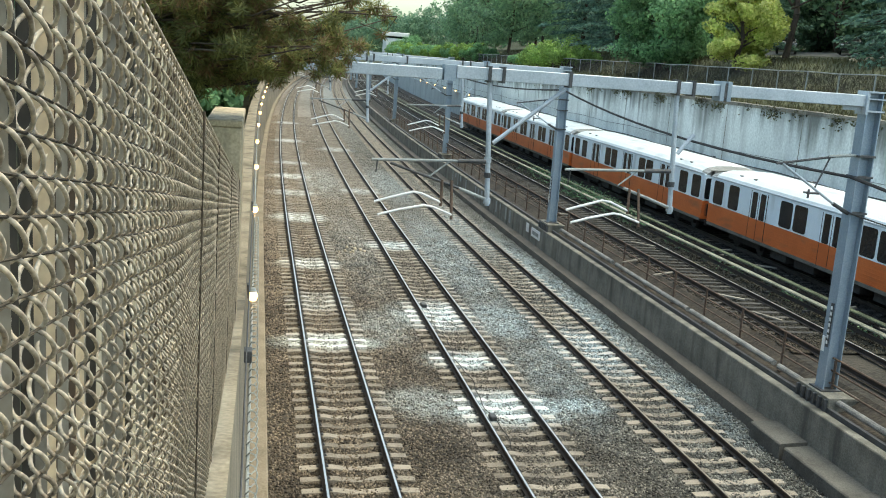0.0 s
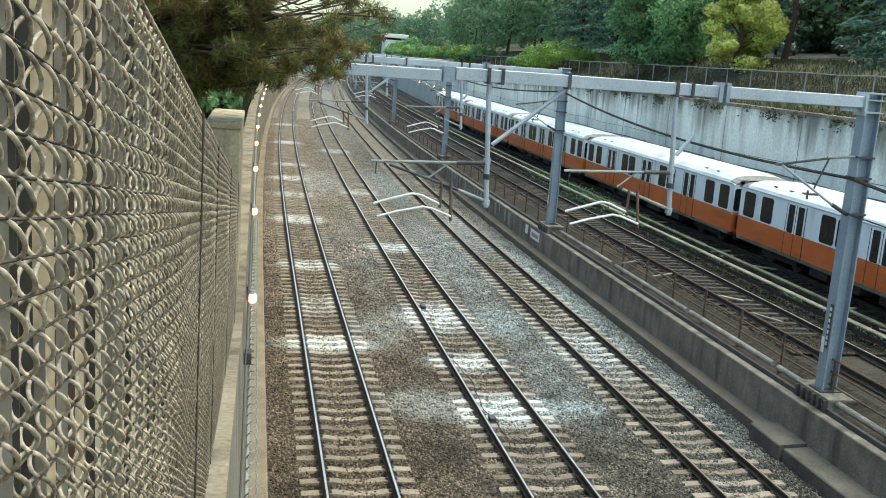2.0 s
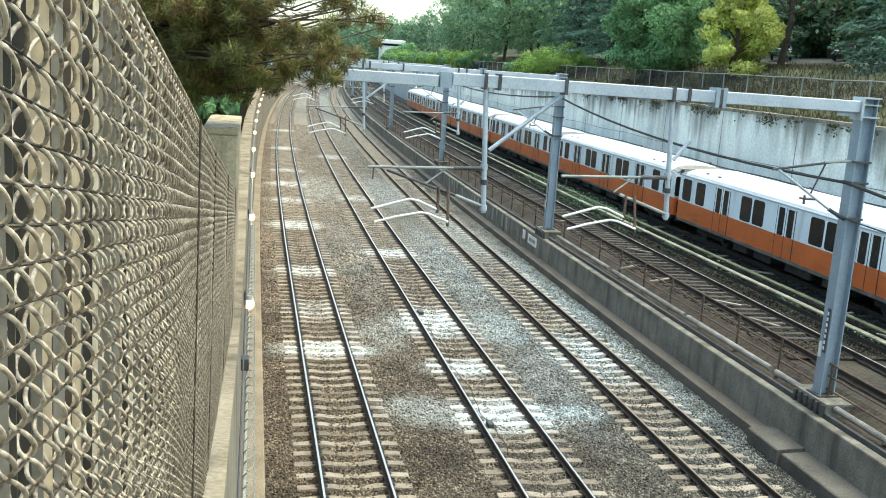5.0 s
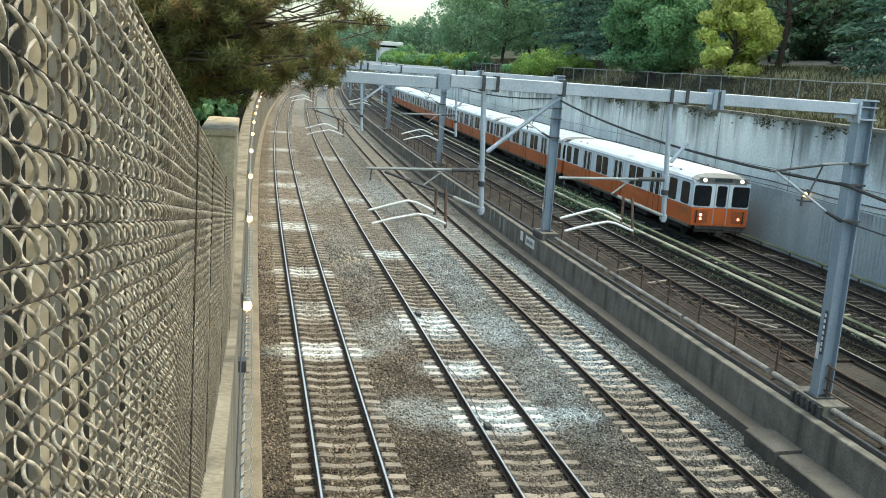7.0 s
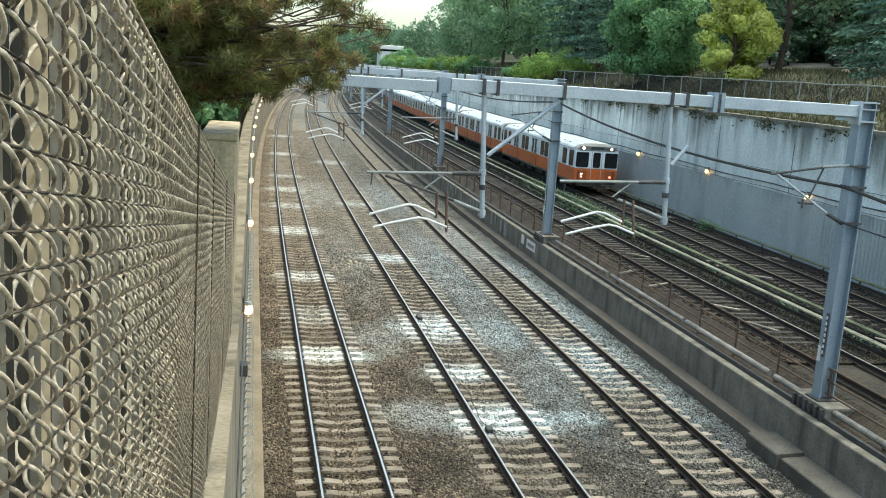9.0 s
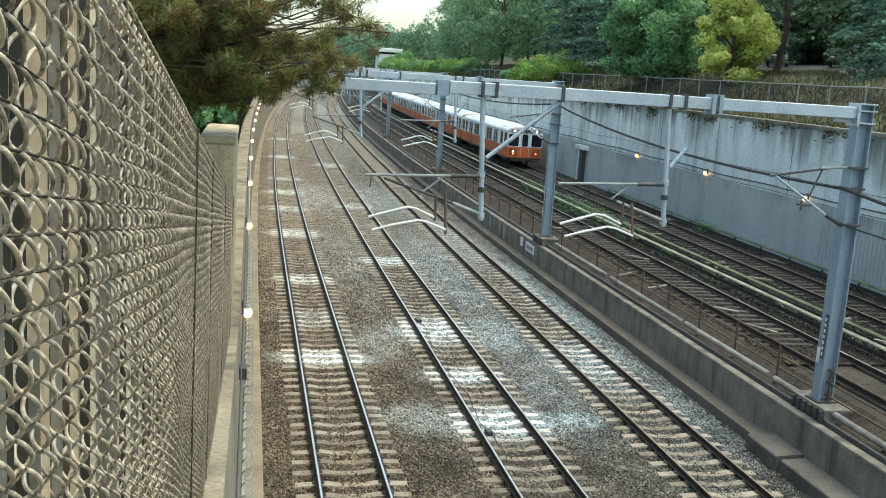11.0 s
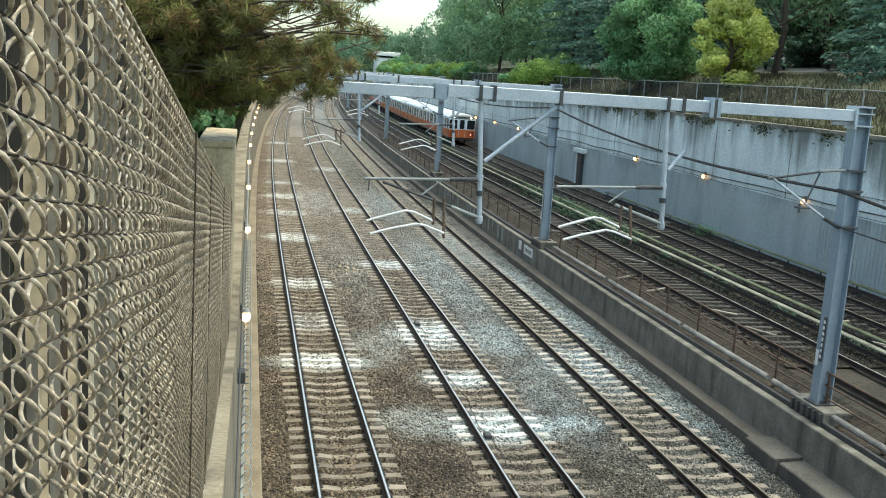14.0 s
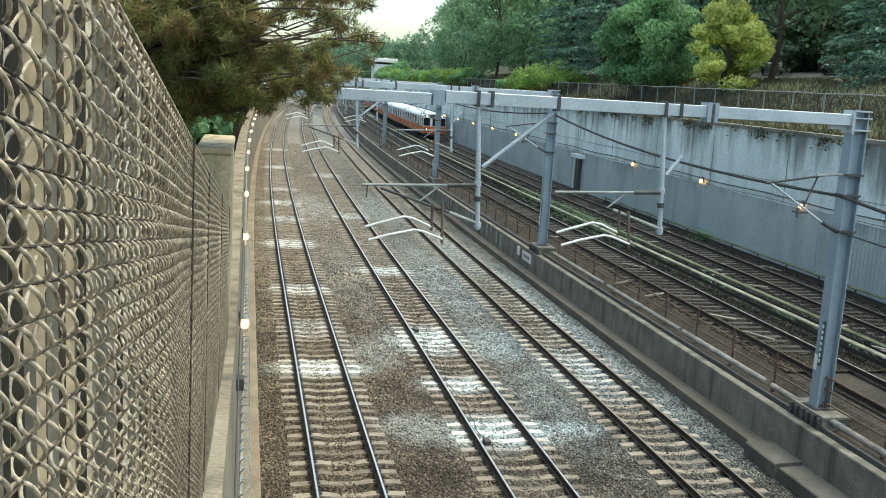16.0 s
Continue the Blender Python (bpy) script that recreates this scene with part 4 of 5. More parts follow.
        part("coupler", rod(boxes((-0.15, 0.15, min(ym, ym + e * 0.16), max(ym, ym + e * 0.16), 0.32, 0.55)), (0, ym - e * 0.6, 0.42), (0, ym + e * 0.1, 0.42), 0.09), chassis, c)
        on = lit and e < 0
        for x, z, glow, r in ((-0.95, 2.95, head_glow, 0.085), (0.95, 2.95, head_glow, 0.085), (-0.98, 1.28, head_glow, 0.055), (-0.98, 1.1, tail_glow, 0.065), (0.98, 1.12, tail_glow, 0.065)):
            part("lamp", rod(bmesh.new(), (x, ym + e * 0.0, z), (x, ym + e * 0.05, z), r, 12), glow if on else lamp_off, c, "lit round lamp" if on else "")
        part("end_door_panel", boxes((-0.31, 0.31, min(ym, ym + e * 0.015), max(ym, ym + e * 0.015), 0.86, 1.6)), orange_paint, c)
        for s in (-1, 1):
            part("lamp_recess_shade", boxes((min(s * 0.62, s * 1.3), max(s * 0.62, s * 1.3), min(ym, ym + e * 0.012), max(ym, ym + e * 0.012), 0.92, 1.5)), end_shade, c, "lamp recess with its shade in darker orange")
            part("grab_iron", boxes((s * 1.2 - 0.02, s * 1.2 + 0.02, min(ym, ym + e * 0.05), max(ym, ym + e * 0.05), 0.9, 1.5)), rubber, c)
    part("floor_pan", boxes((-1.4, 1.4, -LONG + 0.1, LONG - 0.1, 0.62, 0.74)), chassis, c)
    for y, l in ((-3.4, 1.6), (-0.9, 1.8), (1.8, 1.4), (3.7, 1.2)):
        part("equipment_box", boxes((-1.25, 1.25, y - l / 2, y + l / 2, 0.28, 0.62)), chassis, c, bevel=0.02)
    for y in (-6.9, 6.9):
        b = part("bogie", boxes((-1.05, -0.9, y - 1.4, y + 1.4, 0.3, 0.55), (0.9, 1.05, y - 1.4, y + 1.4, 0.3, 0.55), (-0.95, 0.95, y - 0.25, y + 0.25, 0.3, 0.55)), chassis, c)
        for o in (-1.02, 1.02):
            for s in (-1, 1):
                part("wheel", rod(bmesh.new(), (s * 0.69, y + o, 0.36), (s * 0.82, y + o, 0.36), 0.355, 18), chassis, b)
    return c


last_car = car(True, "orange and white rear transit car with lit end lamps")
coach = car(False, "orange and white transit car coupled within the train")
train = [last_car, coach] + [copy_thing(coach, Matrix.Identity(4)) for _ in range(4)]

# ---------- chain-link fence with slats, on the sloping walk ----------
fence_wire = mat("weathered_wire", (0.165, 0.125, 0.088), (0.78, 0.64, 0.465), 0.5, 22, 110, 0.1, metal=0.1, space="World")


def slat_paint(name, per_island):
    """Slats faded to cream, grey, near black and brown, one by one, with dirt along them."""
    m = mat(name, (0.6, 0.56, 0.5), (1.0, 0.98, 0.94), 0.6, 3.0, 40, 0.1, space="World")
    n, link = m.node_tree.nodes, m.node_tree.links.new
    b = n["Principled BSDF"]
    old = b.inputs["Base Color"].links[0].from_socket
    pick = n.new("ShaderNodeNewGeometry").outputs["Random Per Island"] if per_island else n.new("ShaderNodeObjectInfo").outputs["Random"]
    ramp = n.new("ShaderNodeValToRGB")
    ramp.color_ramp.interpolation = "CONSTANT"
    stops = ((0.0, (1.0, 0.92, 0.74)), (0.17, (0.3, 0.275, 0.23)), (0.4, (0.085, 0.075, 0.06)), (0.54, (0.9, 0.76, 0.55)), (0.68, (0.42, 0.385, 0.32)), (0.88, (0.15, 0.105, 0.07)))
    while len(ramp.color_ramp.elements) < len(stops):
        ramp.color_ramp.elements.new(0.5)
    for e, (p, c) in zip(ramp.color_ramp.elements, stops):
        e.position, e.color = p, rgb(c)
    link(pick, ramp.inputs[0])
    mx = n.new("ShaderNodeMix")
    mx.data_type, mx.blend_type = "RGBA", "MULTIPLY"
    mx.inputs["Factor"].default_value = 1.0
    link(old, mx.inputs[6])
    link(ramp.outputs[0], mx.inputs[7])
    link(mx.outputs[2], b.inputs["Base Color"])
    tr, ms = n.new("ShaderNodeBsdfTranslucent"), n.new("ShaderNodeMixShader")
    link(mx.outputs[2], tr.inputs["Color"])
    ms.inputs[0].default_value = 0.4
    link(b.outputs[0], ms.inputs[1])
    link(tr.outputs[0], ms.inputs[2])
    link(ms.outputs[0], n["Material Output"].inputs["Surface"])
    return m


slat_mat, worn_slat = slat_paint("vinyl_slat", False), slat_paint("weathered_slat", True)
walk_conc = mat("walk_concrete", (0.33, 0.275, 0.19), (0.54, 0.465, 0.34), 0.9, 1.0, 22, 0.3, space="World")
pier_conc = mat("brown_concrete", (0.37, 0.29, 0.175), (0.62, 0.5, 0.325), 0.9, 1.5, 25, 0.3, space="World", streak=((0.12, 0.1, 0.07), (4, 4, 0.4), 0.5, 0.75))
FX, FENCE_Y0, FENCE_Y1, FENCE_H = -0.2, 0.25, 13.6, 1.83


def fence_foot(y):
    return 7.66 - 0.168 * y



def fence_bulge(y):
    """The slack fabric bellies out between its posts."""
    return sum(a * math.exp(-((y - c) / w) ** 2) for c, a, w in ((2.3, 0.03, 0.65), (4.3, 0.028, 0.5), (6.6, 0.028, 0.85), (10.0, 0.034, 1.2))) + 0.004 * math.sin(y * 2.1)


fence = thing("chain_link_fence", Matrix.Identity(4), "tan-grey chain-link fence woven with cream and grey slats", "fence")


def wire_run(y0, y1, rounds, name):
    """Interlocked zigzag wires; each swings a half mesh to either side and in and out of the plane."""
    pitch, rise, r, sides = 0.0365, 0.0365, 0.0025, rounds
    n = int((y1 - y0) / pitch)
    steps = int(FENCE_H / rise)
    sub = 8 if rounds > 4 else 4
    k = np.arange(steps * sub + 1) / sub
    tri = 1 - 2 * np.abs((k / 1.0) % 2 - 1)
    tri = np.sign(tri) * np.abs(tri) ** 0.9
    wave = -np.sin(np.pi * k)
    dep = 0.0112 * np.sign(wave) * np.abs(wave) ** 0.58
    ring = np.arange(sides) * 2 * np.pi / sides
    base = 0
    allv, allf = [], []
    m = len(k)
    belly = np.sin(np.pi * k / k[-1]) ** 0.8
    quad = np.array([(i * sides + a, i * sides + (a + 1) % sides, (i + 1) * sides + (a + 1) % sides, (i + 1) * sides + a) for i in range(m - 1) for a in range(sides)])
    for w in range(n):
        y = y0 + w * pitch
        sgn = 1 if w % 2 == 0 else -1
        cy = y + sgn * tri * 0.0205
        cz = fence_foot(y) + 0.02 + k * rise - 0.168 * (cy - y)
        cx = FX + dep * sgn + fence_bulge(y) * belly
        p = np.stack((np.broadcast_to(cx, cy.shape), cy, cz), -1)
        t = np.gradient(p, axis=0)
        t /= np.linalg.norm(t, axis=1)[:, None]
        u = np.cross(t, np.array([1.0, 0, 0]))
        u /= np.linalg.norm(u, axis=1)[:, None] + 1e-9
        v = np.cross(t, u)
        q = p[:, None, :] + r * (u[:, None, :] * np.cos(ring)[None, :, None] + v[:, None, :] * np.sin(ring)[None, :, None])
        allv.append(q.reshape(-1, 3))
        allf.append(quad + base)
        base += m * sides
    vv, ff = np.concatenate(allv), np.concatenate(allf)
    me = bpy.data.meshes.new(name)
    me.vertices.add(len(vv))
    me.vertices.foreach_set("co", vv.reshape(-1))
    me.loops.add(len(ff) * 4)
    me.loops.foreach_set("vertex_index", ff.reshape(-1))
    me.polygons.add(len(ff))
    me.polygons.foreach_set("loop_start", np.arange(0, len(ff) * 4, 4))
    me.polygons.foreach_set("use_smooth", [True] * len(ff))
    me.update(calc_edges=True)
    me.materials.append(fence_wire)
    ob = new(name, me)
    ob.parent = fence
    return tagged(ob, "woven galvanised wire", kind="stuff")


wire_run(FENCE_Y0, 3.0, 6, "wire_mesh")
wire_run(3.0, FENCE_Y1, 4, "wire_mesh")
# Dark colour that stands for shade at the fence's knuckles and posts.
shade_line = mat("knuckle_and_post_shade", (0.03, 0.022, 0.014), (0.13, 0.1, 0.066), 0.9, 8, 90, 0.1, space="World")
bm = bmesh.new()
for k in range(1, int(FENCE_H / 0.0365)):  # shade along every row of knuckles, drawn as thin dark wires
    for a, b, r in ((FENCE_Y0, 2.2, 0.0017), (2.2, FENCE_Y1, 0.0026)):
        tube(bm, [(FX + 0.0025 + fence_bulge(y) * math.sin(math.pi * 0.0365 * k / FENCE_H) ** 0.8, y, fence_foot(y) + 0.02 + 0.0365 * k + 0.002 * math.sin(y * 9 + k)) for y in np.arange(a, b + 0.1, 0.2)], r, 4)
tagged(part("knuckle_shade", bm, shade_line, fence), "dark wire rows standing for shade at the knuckles", kind="stuff")
slat0 = None
rnd = random.Random(11)
far_slats = bmesh.new()
for i in range(int((FENCE_Y1 - FENCE_Y0) / 0.0365)):
    y = FENCE_Y0 + i * 0.0365
    short = rnd.uniform(0.72, 0.94) if rnd.random() < 0.3 else 1.0
    m = pose(FX - 0.01 + 0.35 * fence_bulge(y) + rnd.uniform(-0.003, 0.003), y + rnd.uniform(-0.004, 0.004), fence_foot(y) + 0.03 + rnd.uniform(-0.01, 0.01), 0, 0, rnd.uniform(-40, -6)) @ Matrix.Diagonal((1, 1, short, 1))
    if rnd.random() < 0.07:
        continue
    if y > 10.8:
        box(far_slats, -0.0008, 0.0008, -0.0135, 0.0135, 0, FENCE_H - 0.06, m)
    elif slat0 is None:
        slat0 = part("slat", boxes((-0.0008, 0.0008, -0.0135, 0.0135, 0, FENCE_H - 0.06)), slat_mat, fence)
        slat0.matrix_basis = m
    else:
        share("slat", slat0, m, fence)
tagged(part("slat_run", far_slats, worn_slat, fence), "faded slats at the fence's far end", kind="stuff")
bm = bmesh.new()
tube(bm, [(FX - 0.03, y, fence_foot(y) + FENCE_H + 0.01) for y in (FENCE_Y0, FENCE_Y1)], 0.024, 10)
part("top_rail", bm, fence_wire, fence)
# Dark bars draw the mesh ties together with the posts' shadow.
for y in (3.5, 5.2, 8.1, 12.0):
    bm = bmesh.new()
    tube(bm, [(FX + 0.012 + fence_bulge(y), y + 0.004 * math.sin(k * 1.7), fence_foot(y) + 0.03 + k * 0.12) for k in range(16)], 0.0045, 6)
    part("tie_shade_bar", bm, shade_line, fence, "dark bar for the mesh ties and a post's shadow")
post0 = None
for y in (0.6, 3.5, 5.2, 8.1, 12.0, 13.6):
    m = pose(FX - 0.05, y, fence_foot(y) - 0.05)
    if post0 is None:
        post0 = part("post", rod(bmesh.new(), (0, 0, 0), (0, 0, FENCE_H + 0.12), 0.03, 10), fence_wire, fence)
        post0.matrix_basis = m
    else:
        share("post", post0, m, fence)

# sloping walk behind the fence, and the bank beside it
vs, fs = [], []
ys = [-6, 0, 4, 8, 12, 15.3, 22, 40, 80, 140, 220, 420]
for y in ys:
    z = fence_foot(min(max(y, 0), 15.3)) - 0.06
    b = bend(y)
    vs += [(-0.6 + b, y, z if y < 15.3 else 7.6), (-2.6 + b, y, z if y < 15.3 else 7.8), (-6 + b, y, z + 0.5 if y < 15.3 else 8.4), (-120 + b, y, 9.4)]
for i in range(len(ys) - 1):
    for k in range(3):
        a = i * 4 + k
        fs.append((a, a + 4, a + 5, a + 1))
left_bank = mesh_part("ground_left", vs, fs, [verge, grass, verge], index=[0, 1, 2] * (len(ys) - 1))
tagged(left_bank, "sloping earth bank with leaf litter behind the fence", "ground", kind="structure")

pier = thing("concrete_pier", pose(0, 0, 0), "weathered square-topped concrete pier at the fence's end", "pier")
part("shaft", boxes((-0.76, -0.225, 15.3, 18.3, 4.0, 7.82)), pier_conc, pier, bevel=0.02)
part("cap", boxes((-0.775, -0.21, 15.28, 18.32, 7.822, 7.93)), pier_conc, pier, "paler cap", bevel=0.02)

# ---------- foliage ----------


def leaf_mat(name, dark, light, rough=0.6):
    m = bpy.data.materials.new(name)
    m.use_nodes = True
    n, link = m.node_tree.nodes, m.node_tree.links.new
    b = n["Principled BSDF"]
    b.inputs["Roughness"].default_value = rough
    gi = n.new("ShaderNodeNewGeometry")
    mx = n.new("ShaderNodeMix")
    mx.data_type = "RGBA"
    link(gi.outputs["Random Per Island"], mx.inputs["Factor"])
    mx.inputs[6].default_value, mx.inputs[7].default_value = rgb(dark), rgb(light)
    nz = n.new("ShaderNodeTexNoise")
    nz.inputs["Scale"].default_value = 0.45
    link(gi.outputs["Position"], nz.inputs["Vector"])
    hs = n.new("ShaderNodeMix")
    hs.data_type, hs.blend_type = "RGBA", "MULTIPLY"
    mr = n.new("ShaderNodeMapRange")
    mr.inputs["From Min"].default_value, mr.inputs["From Max"].default_value = 0.3, 0.7
    mr.inputs["To Min"].default_value, mr.inputs["To Max"].default_value = 0.65, 1.25
    link(nz.outputs["Fac"], mr.inputs["Value"])
    link(mx.outputs[2], hs.inputs[6])
    link(mr.outputs[0], hs.inputs[7])
    hs.inputs["Factor"].default_value = 1.0
    link(hs.outputs[2], b.inputs["Base Color"])
    tr = n.new("ShaderNodeBsdfTranslucent")
    link(hs.outputs[2], tr.inputs["Color"])
    ms = n.new("ShaderNodeMixShader")
    ms.inputs[0].default_value = 0.5
    link(b.outputs[0], ms.inputs[1])
    link(tr.outputs[0], ms.inputs[2])
    link(ms.outputs[0], n["Material Output"].inputs["Surface"])
    return m


green_leaf = leaf_mat("green_leaves", (0.115, 0.250, 0.115), (0.315, 0.555, 0.259))
yellow_leaf = leaf_mat("yellow_green_leaves", (0.481, 0.582, 0.114), (0.950, 0.950, 0.380))
dark_leaf = leaf_mat("dark_leaves", (0.061, 0.128, 0.081), (0.230, 0.365, 0.203))
bush_leaf = leaf_mat("bright_bush_leaves", (0.144, 0.264, 0.060), (0.336, 0.504, 0.132))
fir_leaf = leaf_mat("fir_needles", (0.059, 0.126, 0.101), (0.270, 0.439, 0.304))
# Mist and haze are put into these two leaf colours, paled for distance.
mist_leaf = leaf_mat("misted_hillside_leaves", (0.143, 0.260, 0.151), (0.370, 0.554, 0.302))
haze_leaf = leaf_mat("hazed_distant_leaves", (0.112, 0.210, 0.126), (0.252, 0.392, 0.238))
pine_leaf = leaf_mat("pine_needles", (0.081, 0.098, 0.025), (0.310, 0.310, 0.098))
pine_brown = leaf_mat("browned_pine_needles", (0.11, 0.065, 0.03), (0.34, 0.22, 0.1))
bark = mat("bark", (0.03, 0.023, 0.018), (0.11, 0.08, 0.058), 0.95, 4, 30, 0.8, stretch=(1, 1, 0.25), depth=0.03)


def quads(name, centres, size, aspect, material, parent, seed, flat=0.0, direction=None, outward=None):
    """Leaves: small quads at the given places, turned at random or along direction; outward rounds the shading of their clumps."""
    g = np.random.default_rng(seed)
    c = np.asarray(centres)
    n = len(c)
    u = g.normal(size=(n, 3)) if direction is None else np.asarray(direction) + g.normal(scale=0.35, size=(n, 3))
    u /= np.linalg.norm(u, axis=1)[:, None]
    w = g.normal(size=(n, 3))
    w[:, 2] *= 1 - flat
    v = np.cross(u, w)
    v /= np.linalg.norm(v, axis=1)[:, None] + 1e-9
    s = size * g.uniform(0.6, 1.4, n)[:, None]
    u, v = u * s, v * s * aspect
    if outward is not None:
        o = np.asarray(outward, dtype=float)
        o = o / (np.linalg.norm(o, axis=1)[:, None] + 1e-9)
        face = np.cross(v, u)
        face /= np.linalg.norm(face, axis=1)[:, None] + 1e-9
        flip = np.where((face * o).sum(1) < 0, -1.0, 1.0)[:, None]
        v, face = v * flip, face * flip
    q = np.stack((c - u * 0.5, c + v * 0.5, c + u * 0.5, c - v * 0.5), 1)
    f = np.arange(n * 4)
    me = bpy.data.meshes.new(name)
    me.vertices.add(n * 4)
    me.vertices.foreach_set("co", q.reshape(-1))
    me.loops.add(n * 4)
    me.loops.foreach_set("vertex_index", f)
    me.polygons.add(n)
    me.polygons.foreach_set("loop_start", np.arange(0, n * 4, 4))
    me.update(calc_edges=True)
    if outward is not None:
        me.polygons.foreach_set("use_smooth", [True] * n)
        bent = 0.7 * o + 0.3 * face
        bent /= np.linalg.norm(bent, axis=1)[:, None] + 1e-9
        me.normals_split_custom_set_from_vertices(np.repeat(bent, 4, axis=0))
    me.materials.append(material)
    ob = new(name, me)
    ob.parent = parent
    return ob


def limb(bm, a, b, r0, r1, rnd, bends=3):
    a, b = Vector(a), Vector(b)
    pts = [a.lerp(b, k / bends) + (Vector((rnd.uniform(-1, 1), rnd.uniform(-1, 1), rnd.uniform(-1, 1))) * (b - a).length * 0.05 if 0 < k < bends else Vector()) for k in range(bends + 1)]
    for k in range(bends):
        rod(bm, pts[k], pts[k + 1], r0 + (r1 - r0) * k / bends, 7, r0 + (r1 - r0) * (k + 1) / bends)
    return pts


def broadleaf(m, height, width, material, seed, label, low=0.15, leaf=0.26, count=9000, group="trees behind the wall", trunk_r=0.22):
    rnd, g = random.Random(seed), np.random.default_rng(seed)
    t = thing("tree", m, label, "tree", group)
    bm = bmesh.new()
    limb(bm, (0, 0, -0.3), (rnd.uniform(-.3, .3), rnd.uniform(-.3, .3), height * 0.6), trunk_r, trunk_r * 0.4, rnd)
    clumps = []
    for k in range(70):
        z = low + (1 - low) * rnd.random() ** 0.85
        prof = math.sin(math.pi * min(1, max(0.08, (z - low) / (1 - low) * 0.86 + 0.14))) ** 0.6
        a, r = rnd.uniform(0, 6.283), width / 2 * prof * rnd.uniform(0.45, 0.95)
        clumps.append((r * math.cos(a), r * math.sin(a), height * z, width * rnd.uniform(0.09, 0.17)))
    for cx, cy, cz, _ in clumps[:16]:
        limb(bm, (0, 0, min(height * 0.55, cz * 0.65)), (cx, cy, cz), trunk_r * 0.3, 0.02, rnd)
    part("trunk", bm, bark, t)
    pts, outs = [], []
    each = count // len(clumps)
    for cx, cy, cz, r in clumps:
        d = g.normal(size=(each, 3))
        d /= np.linalg.norm(d, axis=1)[:, None]
        rad = r * g.random(each)[:, None] ** 0.4
        pts.append(np.array((cx, cy, cz)) + d * rad * np.array((1.25, 1.25, 0.8)))
        outs.append(d + 0.35 * np.array((cx, cy, 0.0)) / (width / 2))
    quads("crown", np.concatenate(pts), leaf, 0.6, material, t, seed, flat=0.3, outward=np.concatenate(outs))
    return t


def conifer(m, height, width, material, seed, label, group="trees behind the wall", low=0.08, leaf=0.34):
    rnd, g = random.Random(seed), np.random.default_rng(seed)
    t = thing("conifer", m, label, "tree", group)
    bm = bmesh.new()
    rod(bm, (0, 0, -0.3), (0, 0, height), 0.24, 8, 0.03)
    pts, dirs, outs = [], [], []
    z = height * low
    while z < height * 0.98:
        f = (z / height - low) / (1 - low)
        r = width / 2 * (1 - f) ** 0.75 * rnd.uniform(0.75, 1.1) + 0.25
        n = rnd.randint(5, 7)
        a0 = rnd.uniform(0, 6.283)
        for k in range(n):
            a = a0 + k * 6.283 / n + rnd.uniform(-.3, .3)
            rr = r * rnd.uniform(0.7, 1.1)
            tip = Vector((rr * math.cos(a), rr * math.sin(a), z - 0.18 * rr + rnd.uniform(-.2, .2)))
            if rr > 1.0:
                rod(bm, (0, 0, z), tip, 0.05, 4, 0.01)
            q = int(28 + 28 * rr)
            s = g.random(q) ** 0.7
            side = g.normal(scale=0.2, size=q) * rr * (1.1 - s * 0.6)
            up = np.abs(g.normal(scale=0.1, size=q)) * rr * 0.3
            ca, sa = math.cos(a), math.sin(a)
            pts.append(np.stack((s * tip.x - side * sa, s * tip.y + side * ca, z + s * (tip.z - z) + up - 0.25 * s * s * 0.3), -1))
            dirs.append(np.tile((ca, sa, -0.35), (q, 1)))
            outs.append(np.stack((0.6 * ca - side / rr * sa, 0.6 * sa + side / rr * ca, 6.0 * up / rr + 0.15 - 0.5 * (g.random(q) < 0.3)), -1))
        z += height * 0.045 * rnd.uniform(0.8, 1.25)
    part("trunk", bm, bark, t)
    quads("crown", np.concatenate(pts), leaf, 0.4, material, t, seed, direction=np.concatenate(dirs), outward=np.concatenate(outs))
    return t


